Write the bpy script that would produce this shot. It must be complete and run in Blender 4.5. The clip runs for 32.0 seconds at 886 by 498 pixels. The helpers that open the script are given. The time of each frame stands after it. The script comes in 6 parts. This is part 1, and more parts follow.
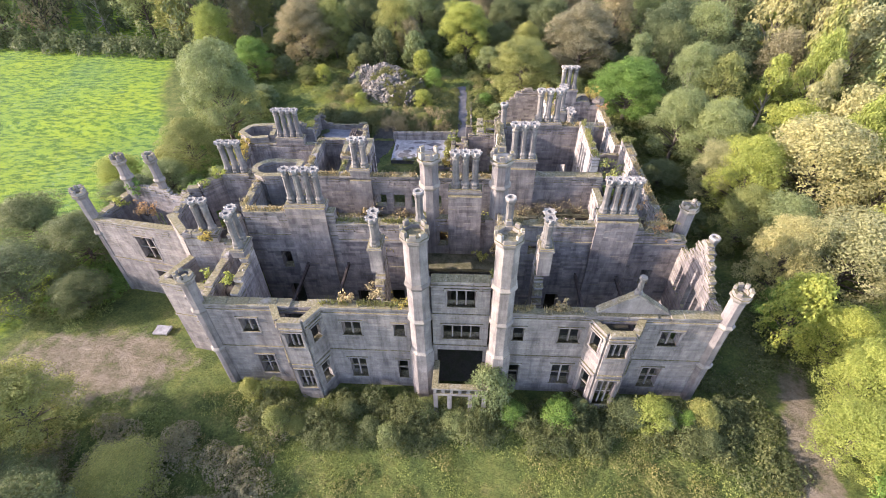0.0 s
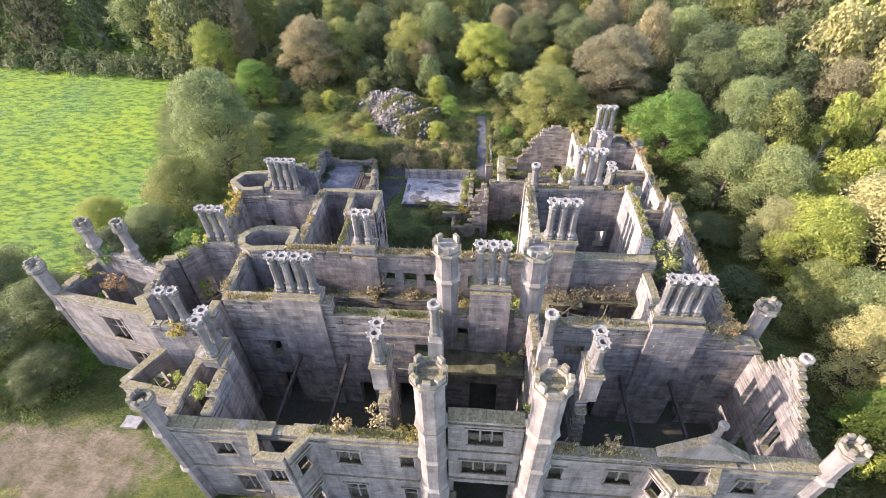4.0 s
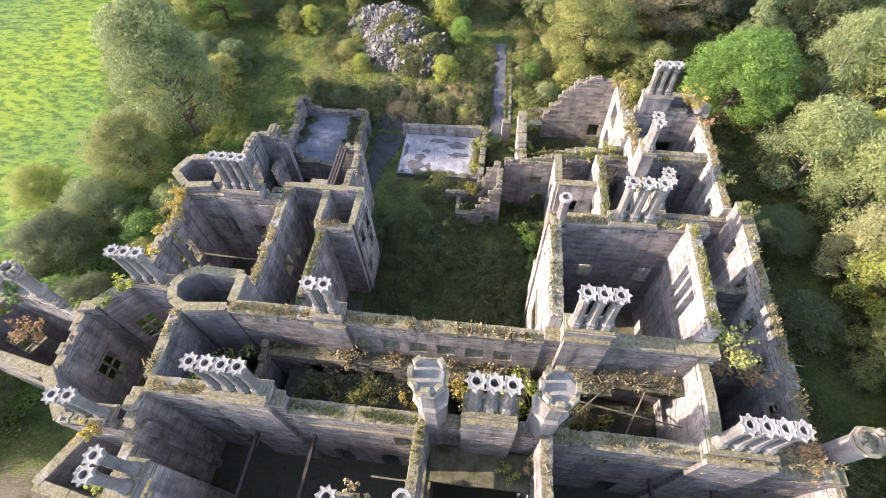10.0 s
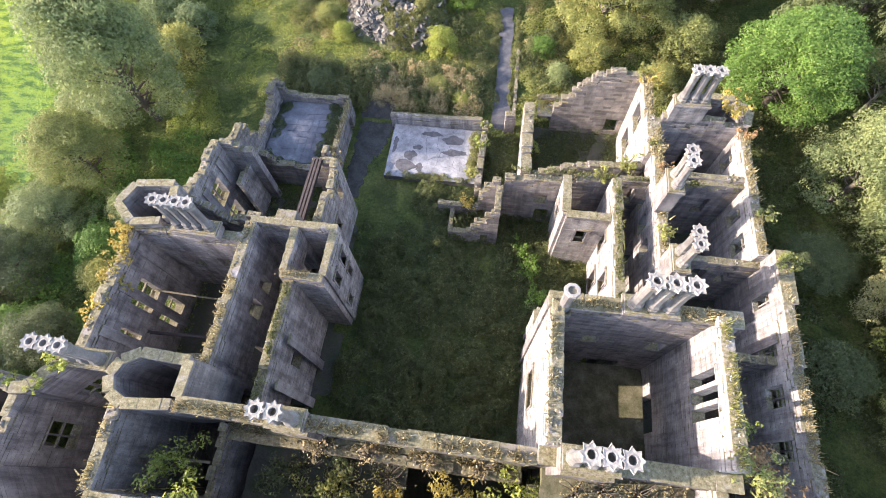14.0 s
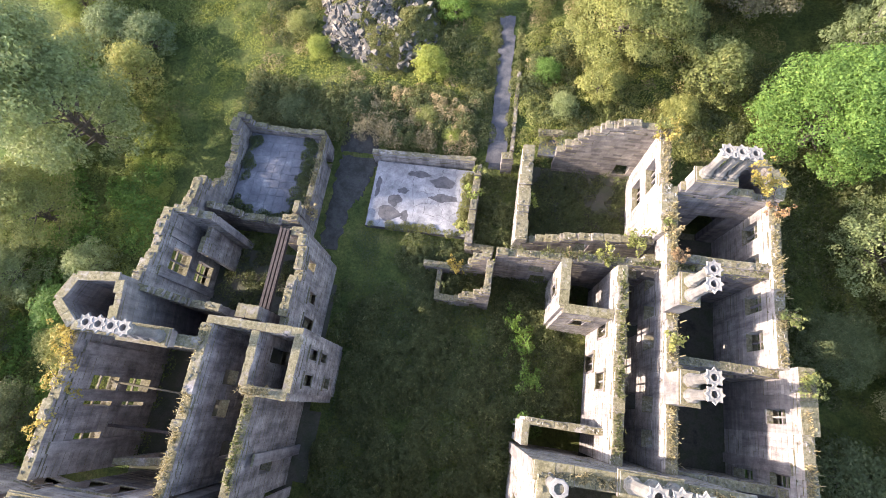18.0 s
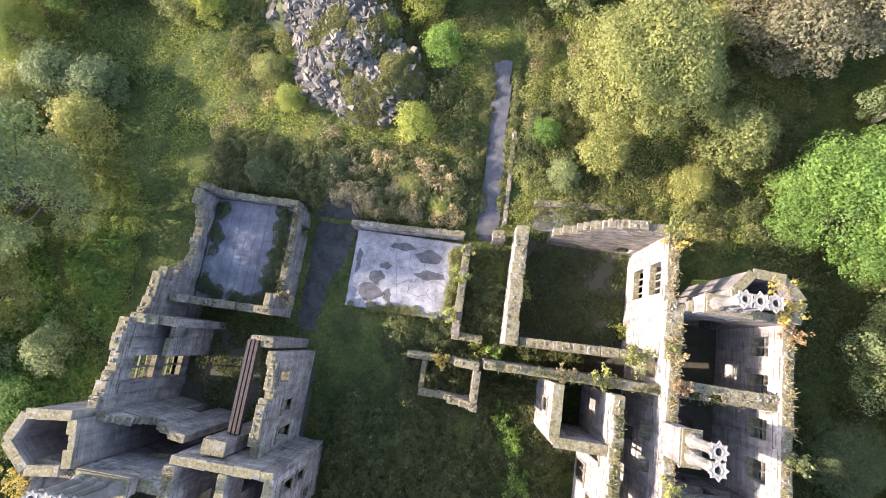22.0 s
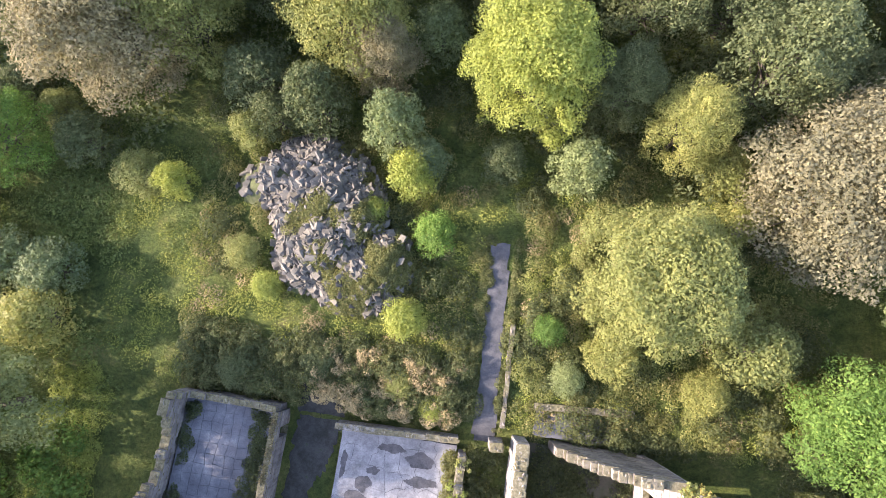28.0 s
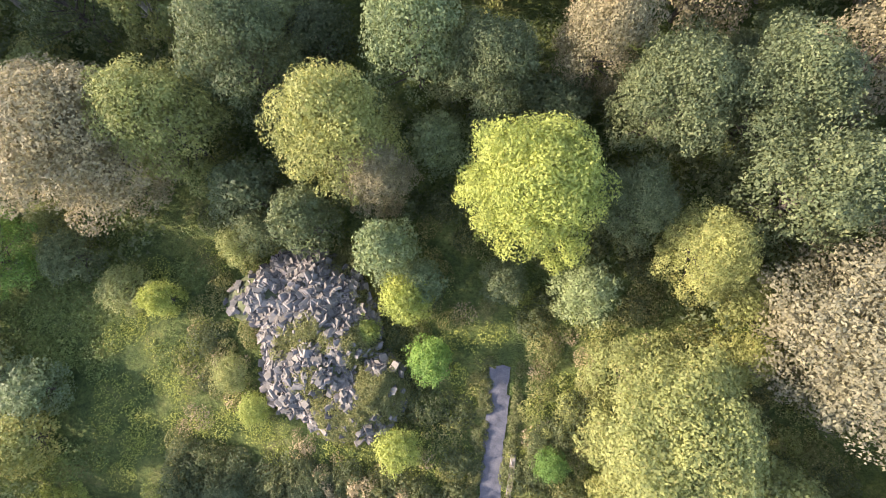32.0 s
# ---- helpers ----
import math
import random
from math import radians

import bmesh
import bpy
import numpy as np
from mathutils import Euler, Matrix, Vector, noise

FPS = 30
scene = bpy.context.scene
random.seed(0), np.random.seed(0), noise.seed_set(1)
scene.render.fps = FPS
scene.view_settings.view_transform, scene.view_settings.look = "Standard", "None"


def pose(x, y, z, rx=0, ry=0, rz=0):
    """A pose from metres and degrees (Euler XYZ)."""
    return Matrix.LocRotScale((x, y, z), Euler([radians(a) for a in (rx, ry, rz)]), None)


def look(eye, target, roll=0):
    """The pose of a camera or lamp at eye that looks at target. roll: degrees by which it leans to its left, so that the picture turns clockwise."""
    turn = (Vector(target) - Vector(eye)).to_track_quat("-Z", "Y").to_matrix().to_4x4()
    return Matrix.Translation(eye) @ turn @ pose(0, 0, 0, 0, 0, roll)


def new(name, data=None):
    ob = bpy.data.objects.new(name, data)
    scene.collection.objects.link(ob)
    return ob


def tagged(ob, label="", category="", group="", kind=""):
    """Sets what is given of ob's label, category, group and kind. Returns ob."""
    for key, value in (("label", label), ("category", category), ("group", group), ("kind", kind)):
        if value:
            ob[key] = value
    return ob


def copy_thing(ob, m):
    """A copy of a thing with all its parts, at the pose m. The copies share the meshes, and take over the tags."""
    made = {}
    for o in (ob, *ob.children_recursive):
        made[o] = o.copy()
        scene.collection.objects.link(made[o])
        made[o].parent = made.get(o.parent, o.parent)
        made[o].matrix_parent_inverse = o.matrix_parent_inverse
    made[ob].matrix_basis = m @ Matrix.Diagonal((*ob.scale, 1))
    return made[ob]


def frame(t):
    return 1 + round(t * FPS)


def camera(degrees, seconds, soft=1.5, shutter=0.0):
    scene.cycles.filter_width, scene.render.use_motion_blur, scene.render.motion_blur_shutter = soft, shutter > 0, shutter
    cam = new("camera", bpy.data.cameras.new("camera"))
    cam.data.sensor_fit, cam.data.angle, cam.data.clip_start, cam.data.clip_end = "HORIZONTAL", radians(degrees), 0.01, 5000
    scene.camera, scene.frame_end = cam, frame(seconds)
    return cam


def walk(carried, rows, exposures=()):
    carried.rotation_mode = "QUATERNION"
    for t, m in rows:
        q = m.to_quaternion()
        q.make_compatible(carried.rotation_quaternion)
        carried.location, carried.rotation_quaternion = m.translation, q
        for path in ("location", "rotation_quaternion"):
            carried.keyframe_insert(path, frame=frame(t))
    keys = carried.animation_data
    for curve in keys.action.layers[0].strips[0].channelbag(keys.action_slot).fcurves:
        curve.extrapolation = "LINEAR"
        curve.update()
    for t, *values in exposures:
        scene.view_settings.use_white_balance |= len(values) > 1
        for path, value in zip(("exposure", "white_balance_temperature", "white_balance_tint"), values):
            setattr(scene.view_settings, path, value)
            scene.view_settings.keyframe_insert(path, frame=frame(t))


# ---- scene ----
cam = camera(85.37, 32.0, 0.75)
PATH = [
    (0, 1.82, -24.56, 38.01, 48.97, 0.87, 3.12),
    (0.5, 1.59, -23.35, 38.09, 48.98, 0.89, 3.38),
    (1, 1.38, -22.12, 38.20, 48.96, 0.91, 3.67),
    (1.5, 1.21, -20.81, 38.32, 48.97, 0.96, 3.95),
    (2, 1.03, -19.53, 38.43, 48.97, 1.00, 4.09),
    (2.5, 0.85, -18.22, 38.52, 48.98, 0.96, 4.21),
    (3, 0.71, -16.90, 38.59, 48.96, 1.00, 4.34),
    (3.5, 0.59, -15.58, 38.62, 49.03, 1.00, 4.50),
    (4, 0.51, -14.23, 38.67, 49.06, 0.91, 4.71),
    (4.5, 0.45, -12.91, 38.70, 49.01, 0.91, 4.89),
    (6.5, 0.54, -7.45, 39.21, 42.60, 1.20, 5.81),
    (7, 0.54, -6.16, 39.29, 41.69, 1.22, 5.97),
    (7.5, 0.53, -4.88, 39.31, 41.11, 1.26, 6.11),
    (8, 0.54, -3.56, 39.38, 40.61, 1.29, 6.30),
    (8.5, 0.54, -2.26, 39.41, 40.02, 1.32, 6.46),
    (9, 0.61, -0.89, 39.43, 38.51, 1.43, 6.67),
    (9.5, 0.68, 0.48, 39.51, 36.64, 1.53, 6.88),
    (10, 0.70, 1.82, 39.56, 34.94, 1.58, 7.04),
    (10.5, 0.69, 3.18, 39.62, 33.02, 1.60, 7.16),
    (11, 0.68, 4.52, 39.70, 31.56, 1.64, 7.28),
    (11.5, 0.78, 5.92, 39.74, 30.33, 1.84, 7.46),
    (12, 0.79, 7.24, 39.78, 29.73, 1.84, 7.67),
    (12.5, 0.78, 8.57, 39.73, 28.82, 1.87, 7.73),
    (13, 0.76, 9.91, 39.69, 27.42, 1.87, 7.82),
    (13.5, 0.78, 11.29, 39.71, 26.43, 1.93, 7.93),
    (14, 0.78, 12.68, 39.70, 25.79, 1.98, 7.98),
    (14.5, 0.76, 14.13, 39.71, 25.10, 2.07, 8.02),
    (16.5, 0.94, 19.94, 39.84, 21.33, 2.42, 8.42),
    (17, 0.93, 21.46, 39.90, 20.32, 2.46, 8.53),
    (17.5, 0.91, 23.03, 39.92, 19.46, 2.58, 8.58),
    (18, 0.87, 24.54, 39.94, 18.36, 2.66, 8.59),
    (18.5, 0.79, 26.03, 39.95, 16.57, 2.63, 8.68),
    (19, 0.70, 27.58, 39.93, 14.49, 2.60, 8.70),
    (19.5, 0.53, 29.15, 39.91, 13.41, 2.51, 8.65),
    (20, 0.42, 30.66, 39.87, 12.88, 2.46, 8.64),
    (20.5, 0.33, 32.21, 39.83, 12.62, 2.44, 8.72),
    (21, 0.28, 33.71, 39.79, 12.36, 2.54, 8.72),
    (21.5, 0.22, 35.28, 39.79, 11.72, 2.59, 8.74),
    (22, 0.18, 36.87, 39.81, 11.20, 2.65, 8.68),
    (22.5, 0.17, 38.34, 39.77, 11.07, 2.74, 8.73),
    (23, 0.09, 39.97, 39.78, 10.80, 2.84, 8.67),
    (23.5, 0.03, 41.60, 39.76, 10.68, 2.95, 8.67),
    (24, -0.17, 43.17, 39.72, 10.65, 2.91, 8.60),
    (24.5, -0.39, 44.68, 39.68, 10.54, 2.83, 8.45),
    (25, -0.64, 46.09, 39.67, 10.45, 2.75, 8.42),
    (25.5, -1.03, 47.38, 39.66, 10.33, 2.52, 8.44),
    (27.5, -2.17, 51.80, 39.51, 10.65, 1.67, 8.32),
    (28, -2.35, 52.92, 39.52, 10.56, 1.59, 8.31),
    (28.5, -2.47, 54.07, 39.51, 10.49, 1.57, 8.37),
    (29, -2.56, 55.22, 39.45, 10.38, 1.60, 8.43),
    (29.5, -2.55, 56.43, 39.37, 10.28, 1.80, 8.50),
    (30, -2.49, 57.60, 39.28, 10.39, 2.15, 8.58),
    (30.5, -2.54, 58.68, 39.25, 10.56, 2.30, 8.49),
    (31, -2.41, 59.80, 39.19, 10.68, 2.72, 8.49),
    (31.5, -2.38, 60.94, 39.15, 10.70, 2.92, 8.54),
    (32, -2.30, 62.07, 39.12, 10.76, 3.32, 8.53),
]
walk(cam, [(t, pose(*p)) for t, *p in PATH], [(0, 2.16, 6880, 27), (16, 2.39, 6950, 23), (32, 2.37, 6950, 26)])

# ---- world, sun, exposure ----
SUN_DIR = Vector((-math.cos(radians(6)) * math.cos(radians(24.5)), -math.sin(radians(6)) * math.cos(radians(24.5)), math.sin(radians(24.5))))
world = bpy.data.worlds.new("sky")
scene.world = world
world.use_nodes = True
wn = world.node_tree
sky = wn.nodes.new("ShaderNodeTexSky")
sky.sky_type, sky.sun_disc = "NISHITA", False
sky.sun_elevation, sky.sun_rotation = radians(24.5), math.atan2(SUN_DIR.x, SUN_DIR.y)
wn.links.new(sky.outputs[0], wn.nodes["Background"].inputs[0])
wn.nodes["Background"].inputs[1].default_value = 0.15
sun_data = bpy.data.lights.new("sun", "SUN")
sun_data.energy, sun_data.angle, sun_data.color = 2.5, radians(0.6), (1.0, 0.93, 0.82)
sun = new("sun", sun_data)
sun.matrix_world = look((-80, -20, 60), Vector((-80, -20, 60)) - SUN_DIR)


# ---- materials ----
def material(name, rough=0.9):
    m = bpy.data.materials.new(name)
    m.use_nodes = True
    b = m.node_tree.nodes["Principled BSDF"]
    b.inputs["Roughness"].default_value = rough
    b.inputs["Specular IOR Level"].default_value = 0.25
    return m, m.node_tree, b


def node(nt, kind, **inputs):
    n = nt.nodes.new(kind)
    for k, v in inputs.items():
        n.inputs[k.replace("_", " ")].default_value = v
    return n


def ramp(nt, fac, stops):
    r = nt.nodes.new("ShaderNodeValToRGB")
    e = r.color_ramp.elements
    while len(e) < len(stops):
        e.new(0.5)
    for el, (p, c) in zip(e, stops):
        el.position, el.color = p, (*c, 1) if len(c) == 3 else c
    nt.links.new(fac, r.inputs[0])
    return r.outputs[0]


def mix(nt, fac, a, b, mode="MIX"):
    m = nt.nodes.new("ShaderNodeMix")
    m.data_type, m.blend_type = "RGBA", mode
    for sock, v in ((m.inputs[0], fac), (m.inputs[6], a), (m.inputs[7], b)):
        if isinstance(v, bpy.types.NodeSocket):
            nt.links.new(v, sock)
        elif isinstance(v, (int, float)):
            sock.default_value = v
        else:
            sock.default_value = (*v, 1)
    return m.outputs[2]


def math_node(nt, op, a, b=0.5):
    m = nt.nodes.new("ShaderNodeMath")
    m.operation = op
    for sock, v in zip(m.inputs, (a, b)):
        if isinstance(v, bpy.types.NodeSocket):
            nt.links.new(v, sock)
        else:
            sock.default_value = v
    return m.outputs[0]


def bump(nt, b, height, strength=0.4, dist=0.03):
    n = node(nt, "ShaderNodeBump", Strength=strength, Distance=dist)
    nt.links.new(height, n.inputs["Height"])
    nt.links.new(n.outputs[0], b.inputs["Normal"])


def piece_random(nt):
    oi = nt.nodes.new("ShaderNodeObjectInfo")
    ge = nt.nodes.new("ShaderNodeNewGeometry")
    return math_node(nt, "FRACT", math_node(nt, "ADD", oi.outputs["Random"], ge.outputs["Random Per Island"]))


def world_noise(nt, scale, detail=5.0, rough=0.6, stretch=(1, 1, 1)):
    ge = nt.nodes.new("ShaderNodeNewGeometry")
    mp = nt.nodes.new("ShaderNodeMapping")
    mp.inputs["Scale"].default_value = stretch
    nt.links.new(ge.outputs["Position"], mp.inputs[0])
    n = node(nt, "ShaderNodeTexNoise", Scale=scale, Detail=detail, Roughness=rough)
    nt.links.new(mp.outputs[0], n.inputs["Vector"])
    return n.outputs["Fac"]


def up_mask(nt, lo=0.55, hi=0.85):
    ge = nt.nodes.new("ShaderNodeNewGeometry")
    sx = nt.nodes.new("ShaderNodeSeparateXYZ")
    nt.links.new(ge.outputs["Normal"], sx.inputs[0])
    r = node(nt, "ShaderNodeMapRange", From_Min=lo, From_Max=hi)
    nt.links.new(sx.outputs[2], r.inputs[0])
    return r.outputs[0]


def stone_material(name, dark, mid, light, moss=0.6, stain=0.55, pieces=0.6):
    m, nt, b = material(name, 0.92)
    base = ramp(nt, world_noise(nt, 0.9, 6, 0.65), [(0.25, dark), (0.5, mid), (0.75, light)])
    var = ramp(nt, piece_random(nt), [(0.0, (0.52, 0.51, 0.53)), (0.3, (0.85, 0.84, 0.84)), (0.7, (1.02, 1.01, 0.99)), (1.0, (1.25, 1.2, 1.1))])
    c = mix(nt, pieces, base, var, "MULTIPLY")
    streak = ramp(nt, world_noise(nt, 1.3, 5, 0.7, (1, 1, 0.14)), [(0.36, (0.45, 0.44, 0.46)), (0.5, (0.85, 0.84, 0.84)), (0.64, (1.1, 1.1, 1.08))])
    c = mix(nt, stain, c, streak, "MULTIPLY")
    grain = world_noise(nt, 14, 6, 0.7)
    c = mix(nt, 0.5, c, ramp(nt, grain, [(0.3, (0.62, 0.62, 0.62)), (0.7, (1.15, 1.15, 1.15))]), "MULTIPLY")
    mossc = ramp(nt, world_noise(nt, 5.5, 6, 0.75), [(0.32, (0.045, 0.045, 0.02)), (0.46, (0.13, 0.115, 0.055)), (0.58, (0.2, 0.18, 0.1)), (0.7, (0.33, 0.31, 0.24))])
    patch = ramp(nt, world_noise(nt, 0.8, 5, 0.75), [(0.3, (0, 0, 0)), (0.46, (1, 1, 1))])
    k = math_node(nt, "MULTIPLY", up_mask(nt), patch)
    c = mix(nt, math_node(nt, "MULTIPLY", k, moss), c, mossc)
    nt.links.new(c, b.inputs["Base Color"])
    bump(nt, b, math_node(nt, "ADD", grain, world_noise(nt, 2.2, 5, 0.6)), 0.45, 0.012)
    return m


STONE = stone_material("grey_sandstone", (0.15, 0.138, 0.135), (0.26, 0.243, 0.235), (0.37, 0.345, 0.325), 0.9, 0.75, 0.7)
ASHLAR = stone_material("dressed_sandstone", (0.175, 0.164, 0.16), (0.262, 0.248, 0.24), (0.36, 0.342, 0.326), 0.85, 0.75, 0.42)
COPE = stone_material("coping_sandstone", (0.16, 0.15, 0.138), (0.26, 0.245, 0.222), (0.39, 0.37, 0.335), 0.9, 0.3, 0.7)
FLUE = stone_material("sooty_flue_stone", (0.1, 0.098, 0.098), (0.18, 0.178, 0.17), (0.3, 0.29, 0.275), 0.6, 0.55, 0.35)
CROWN = stone_material("pale_crown_stone", (0.24, 0.238, 0.23), (0.3, 0.292, 0.28), (0.42, 0.405, 0.385), 0.3, 0.4, 0.4)
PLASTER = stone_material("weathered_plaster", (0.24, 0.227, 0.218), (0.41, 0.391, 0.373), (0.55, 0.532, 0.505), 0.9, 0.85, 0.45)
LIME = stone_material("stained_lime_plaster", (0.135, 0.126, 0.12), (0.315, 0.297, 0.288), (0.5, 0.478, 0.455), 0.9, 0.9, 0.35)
BRICKY = stone_material("warm_grey_rubble_stone", (0.16, 0.143, 0.125), (0.27, 0.245, 0.215), (0.4, 0.365, 0.325), 0.75, 0.5, 0.85)
RUBBLE = stone_material("slate_rubble", (0.1, 0.095, 0.086), (0.185, 0.175, 0.16), (0.31, 0.293, 0.266), 0.3, 0.2, 1.0)


def ground_material():
    m, nt, b = material("rough_grass_ground", 0.95)
    ge = nt.nodes.new("ShaderNodeNewGeometry")
    sx = nt.nodes.new("ShaderNodeSeparateXYZ")
    nt.links.new(ge.outputs["Position"], sx.inputs[0])
    rough = ramp(nt, world_noise(nt, 0.3, 8, 0.72), [(0.3, (0.05, 0.078, 0.021)), (0.44, (0.09, 0.13, 0.034)), (0.56, (0.15, 0.182, 0.05)), (0.7, (0.23, 0.22, 0.088))])
    fine = world_noise(nt, 4.0, 7, 0.78)
    rough = mix(nt, 0.8, rough, ramp(nt, fine, [(0.33, (0.4, 0.42, 0.38)), (0.5, (0.95, 0.95, 0.9)), (0.66, (1.5, 1.45, 1.3))]), "MULTIPLY")
    field = ramp(nt, world_noise(nt, 0.05, 6, 0.65, (1, 0.55, 1)), [(0.3, (0.125, 0.24, 0.06)), (0.5, (0.19, 0.305, 0.036)), (0.7, (0.27, 0.36, 0.03))])
    wave = world_noise(nt, 1.15, 7, 0.7, (0.55, 1.3, 1))
    field = mix(nt, 0.85, field, ramp(nt, wave, [(0.42, (0.3, 0.45, 0.6)), (0.49, (0.78, 0.86, 0.92)), (0.56, (1.28, 1.2, 1.0))]), "MULTIPLY")
    pale = ramp(nt, world_noise(nt, 1.1, 6, 0.7, (0.8, 1.6, 1)), [(0.56, (0, 0, 0)), (0.68, (1, 1, 1))])
    field = mix(nt, math_node(nt, "MULTIPLY", pale, 0.22), field, (0.3, 0.42, 0.3))
    slant = math_node(nt, "MULTIPLY", math_node(nt, "MAXIMUM", math_node(nt, "SUBTRACT", sx.outputs[1], 35.0), 0.0), 0.42)
    edge = math_node(nt, "ADD", math_node(nt, "ADD", sx.outputs[0], slant), math_node(nt, "MULTIPLY", math_node(nt, "SUBTRACT", world_noise(nt, 0.12, 3), 0.5), 7.0))
    lim = node(nt, "ShaderNodeMapRange", From_Min=-43.5, From_Max=-46.0)
    nt.links.new(edge, lim.inputs[0])
    sand = ramp(nt, world_noise(nt, 0.6, 7, 0.7), [(0.34, (0.13, 0.14, 0.055)), (0.45, (0.2, 0.175, 0.115)), (0.58, (0.29, 0.25, 0.185)), (0.72, (0.36, 0.315, 0.24))])
    for centre, turn, radii in (((-34.0, 0.8, 0), 4, (9.5, 4.2, 1e6)), ((29.6, -5.0, 0), -16, (1.9, 9.5, 1e6)), ((-22.0, 30.0, 0), 0, (2.0, 3.0, 1e6))):
        mp = nt.nodes.new("ShaderNodeMapping")
        mp.vector_type = "TEXTURE"
        mp.inputs["Location"].default_value = centre
        mp.inputs["Rotation"].default_value = (0, 0, radians(turn))
        mp.inputs["Scale"].default_value = radii
        nt.links.new(ge.outputs["Position"], mp.inputs[0])
        ln = nt.nodes.new("ShaderNodeVectorMath")
        ln.operation = "LENGTH"
        nt.links.new(mp.outputs[0], ln.inputs[0])
        d = math_node(nt, "ADD", ln.outputs["Value"], math_node(nt, "MULTIPLY", math_node(nt, "SUBTRACT", world_noise(nt, 0.7, 6, 0.7), 0.5), 1.5))
        k = node(nt, "ShaderNodeMapRange", From_Min=1.08, From_Max=0.78)
        nt.links.new(d, k.inputs[0])
        rough = mix(nt, k.outputs[0], rough, mix(nt, 0.6, sand, ramp(nt, fine, [(0.3, (0.6, 0.6, 0.6)), (0.7, (1.2, 1.2, 1.2))]), "MULTIPLY"))
    c = mix(nt, lim.outputs[0], rough, field)
    nt.links.new(c, b.inputs["Base Color"])
    bump(nt, b, math_node(nt, "ADD", fine, wave), 1.0, 0.6)
    return m


GROUND = ground_material()


def soil_material(name, stops, scale=0.8, rough=0.95, strength=0.6):
    m, nt, b = material(name, rough)
    c = ramp(nt, world_noise(nt, scale, 8, 0.7), stops)
    f = world_noise(nt, 9, 6, 0.7)
    c = mix(nt, 0.55, c, ramp(nt, f, [(0.3, (0.55, 0.55, 0.55)), (0.7, (1.2, 1.2, 1.2))]), "MULTIPLY")
    nt.links.new(c, b.inputs["Base Color"])
    bump(nt, b, f, strength, 0.05)
    return m


DIRT = soil_material("dark_debris_floor", [(0.3, (0.04, 0.038, 0.03)), (0.45, (0.09, 0.085, 0.065)), (0.58, (0.062, 0.07, 0.04)), (0.7, (0.1, 0.102, 0.062)), (0.82, (0.19, 0.17, 0.14))], 0.7)
PATH_MAT = soil_material("grey_gravel_path", [(0.3, (0.05, 0.054, 0.058)), (0.48, (0.085, 0.088, 0.096)), (0.68, (0.14, 0.137, 0.134))], 1.2, 0.9, 0.3)
TRACK = soil_material("sandy_track", [(0.34, (0.075, 0.1, 0.03)), (0.46, (0.125, 0.115, 0.068)), (0.58, (0.185, 0.16, 0.118)), (0.72, (0.25, 0.213, 0.165))], 0.5)
SLAB = soil_material("worn_white_concrete", [(0.28, (0.13, 0.13, 0.135)), (0.4, (0.21, 0.213, 0.218)), (0.52, (0.28, 0.283, 0.287)), (0.68, (0.38, 0.38, 0.376))], 1.1, 0.85, 0.25)
SLAB_GREY = soil_material("damp_grey_concrete", [(0.3, (0.08, 0.084, 0.095)), (0.45, (0.115, 0.12, 0.134)), (0.58, (0.165, 0.17, 0.184)), (0.72, (0.29, 0.295, 0.3))], 0.55, 0.8, 0.25)
DAMP = soil_material("dark_damp_patch", [(0.3, (0.06, 0.06, 0.063)), (0.5, (0.105, 0.104, 0.106)), (0.7, (0.15, 0.147, 0.145))], 1.5)
# earth colour lowered to carry the shade lying on the yard strip
EARTH = soil_material("dark_damp_earth", [(0.3, (0.028, 0.03, 0.022)), (0.46, (0.05, 0.05, 0.042)), (0.58, (0.075, 0.072, 0.066)), (0.68, (0.05, 0.07, 0.028))], 0.9)
MOSSY = soil_material("mossy_gravel_roof", [(0.3, (0.05, 0.055, 0.025)), (0.45, (0.1, 0.098, 0.055)), (0.6, (0.165, 0.155, 0.1)), (0.75, (0.25, 0.235, 0.18))], 1.1)
RUST = soil_material("rusty_steel", [(0.3, (0.035, 0.03, 0.028)), (0.6, (0.07, 0.056, 0.05)), (0.8, (0.13, 0.1, 0.085))], 3, 0.8, 0.2)
TIMBER = soil_material("weathered_timber", [(0.3, (0.09, 0.08, 0.055)), (0.6, (0.2, 0.18, 0.12)), (0.8, (0.3, 0.28, 0.2))], 4, 0.85, 0.2)
BARK = soil_material("tree_bark", [(0.3, (0.06, 0.05, 0.04)), (0.6, (0.14, 0.12, 0.095)), (0.8, (0.24, 0.21, 0.18))], 5)
PALE_BARK = soil_material("pale_birch_bark", [(0.3, (0.16, 0.14, 0.11)), (0.5, (0.34, 0.31, 0.26)), (0.8, (0.5, 0.47, 0.41))], 5)


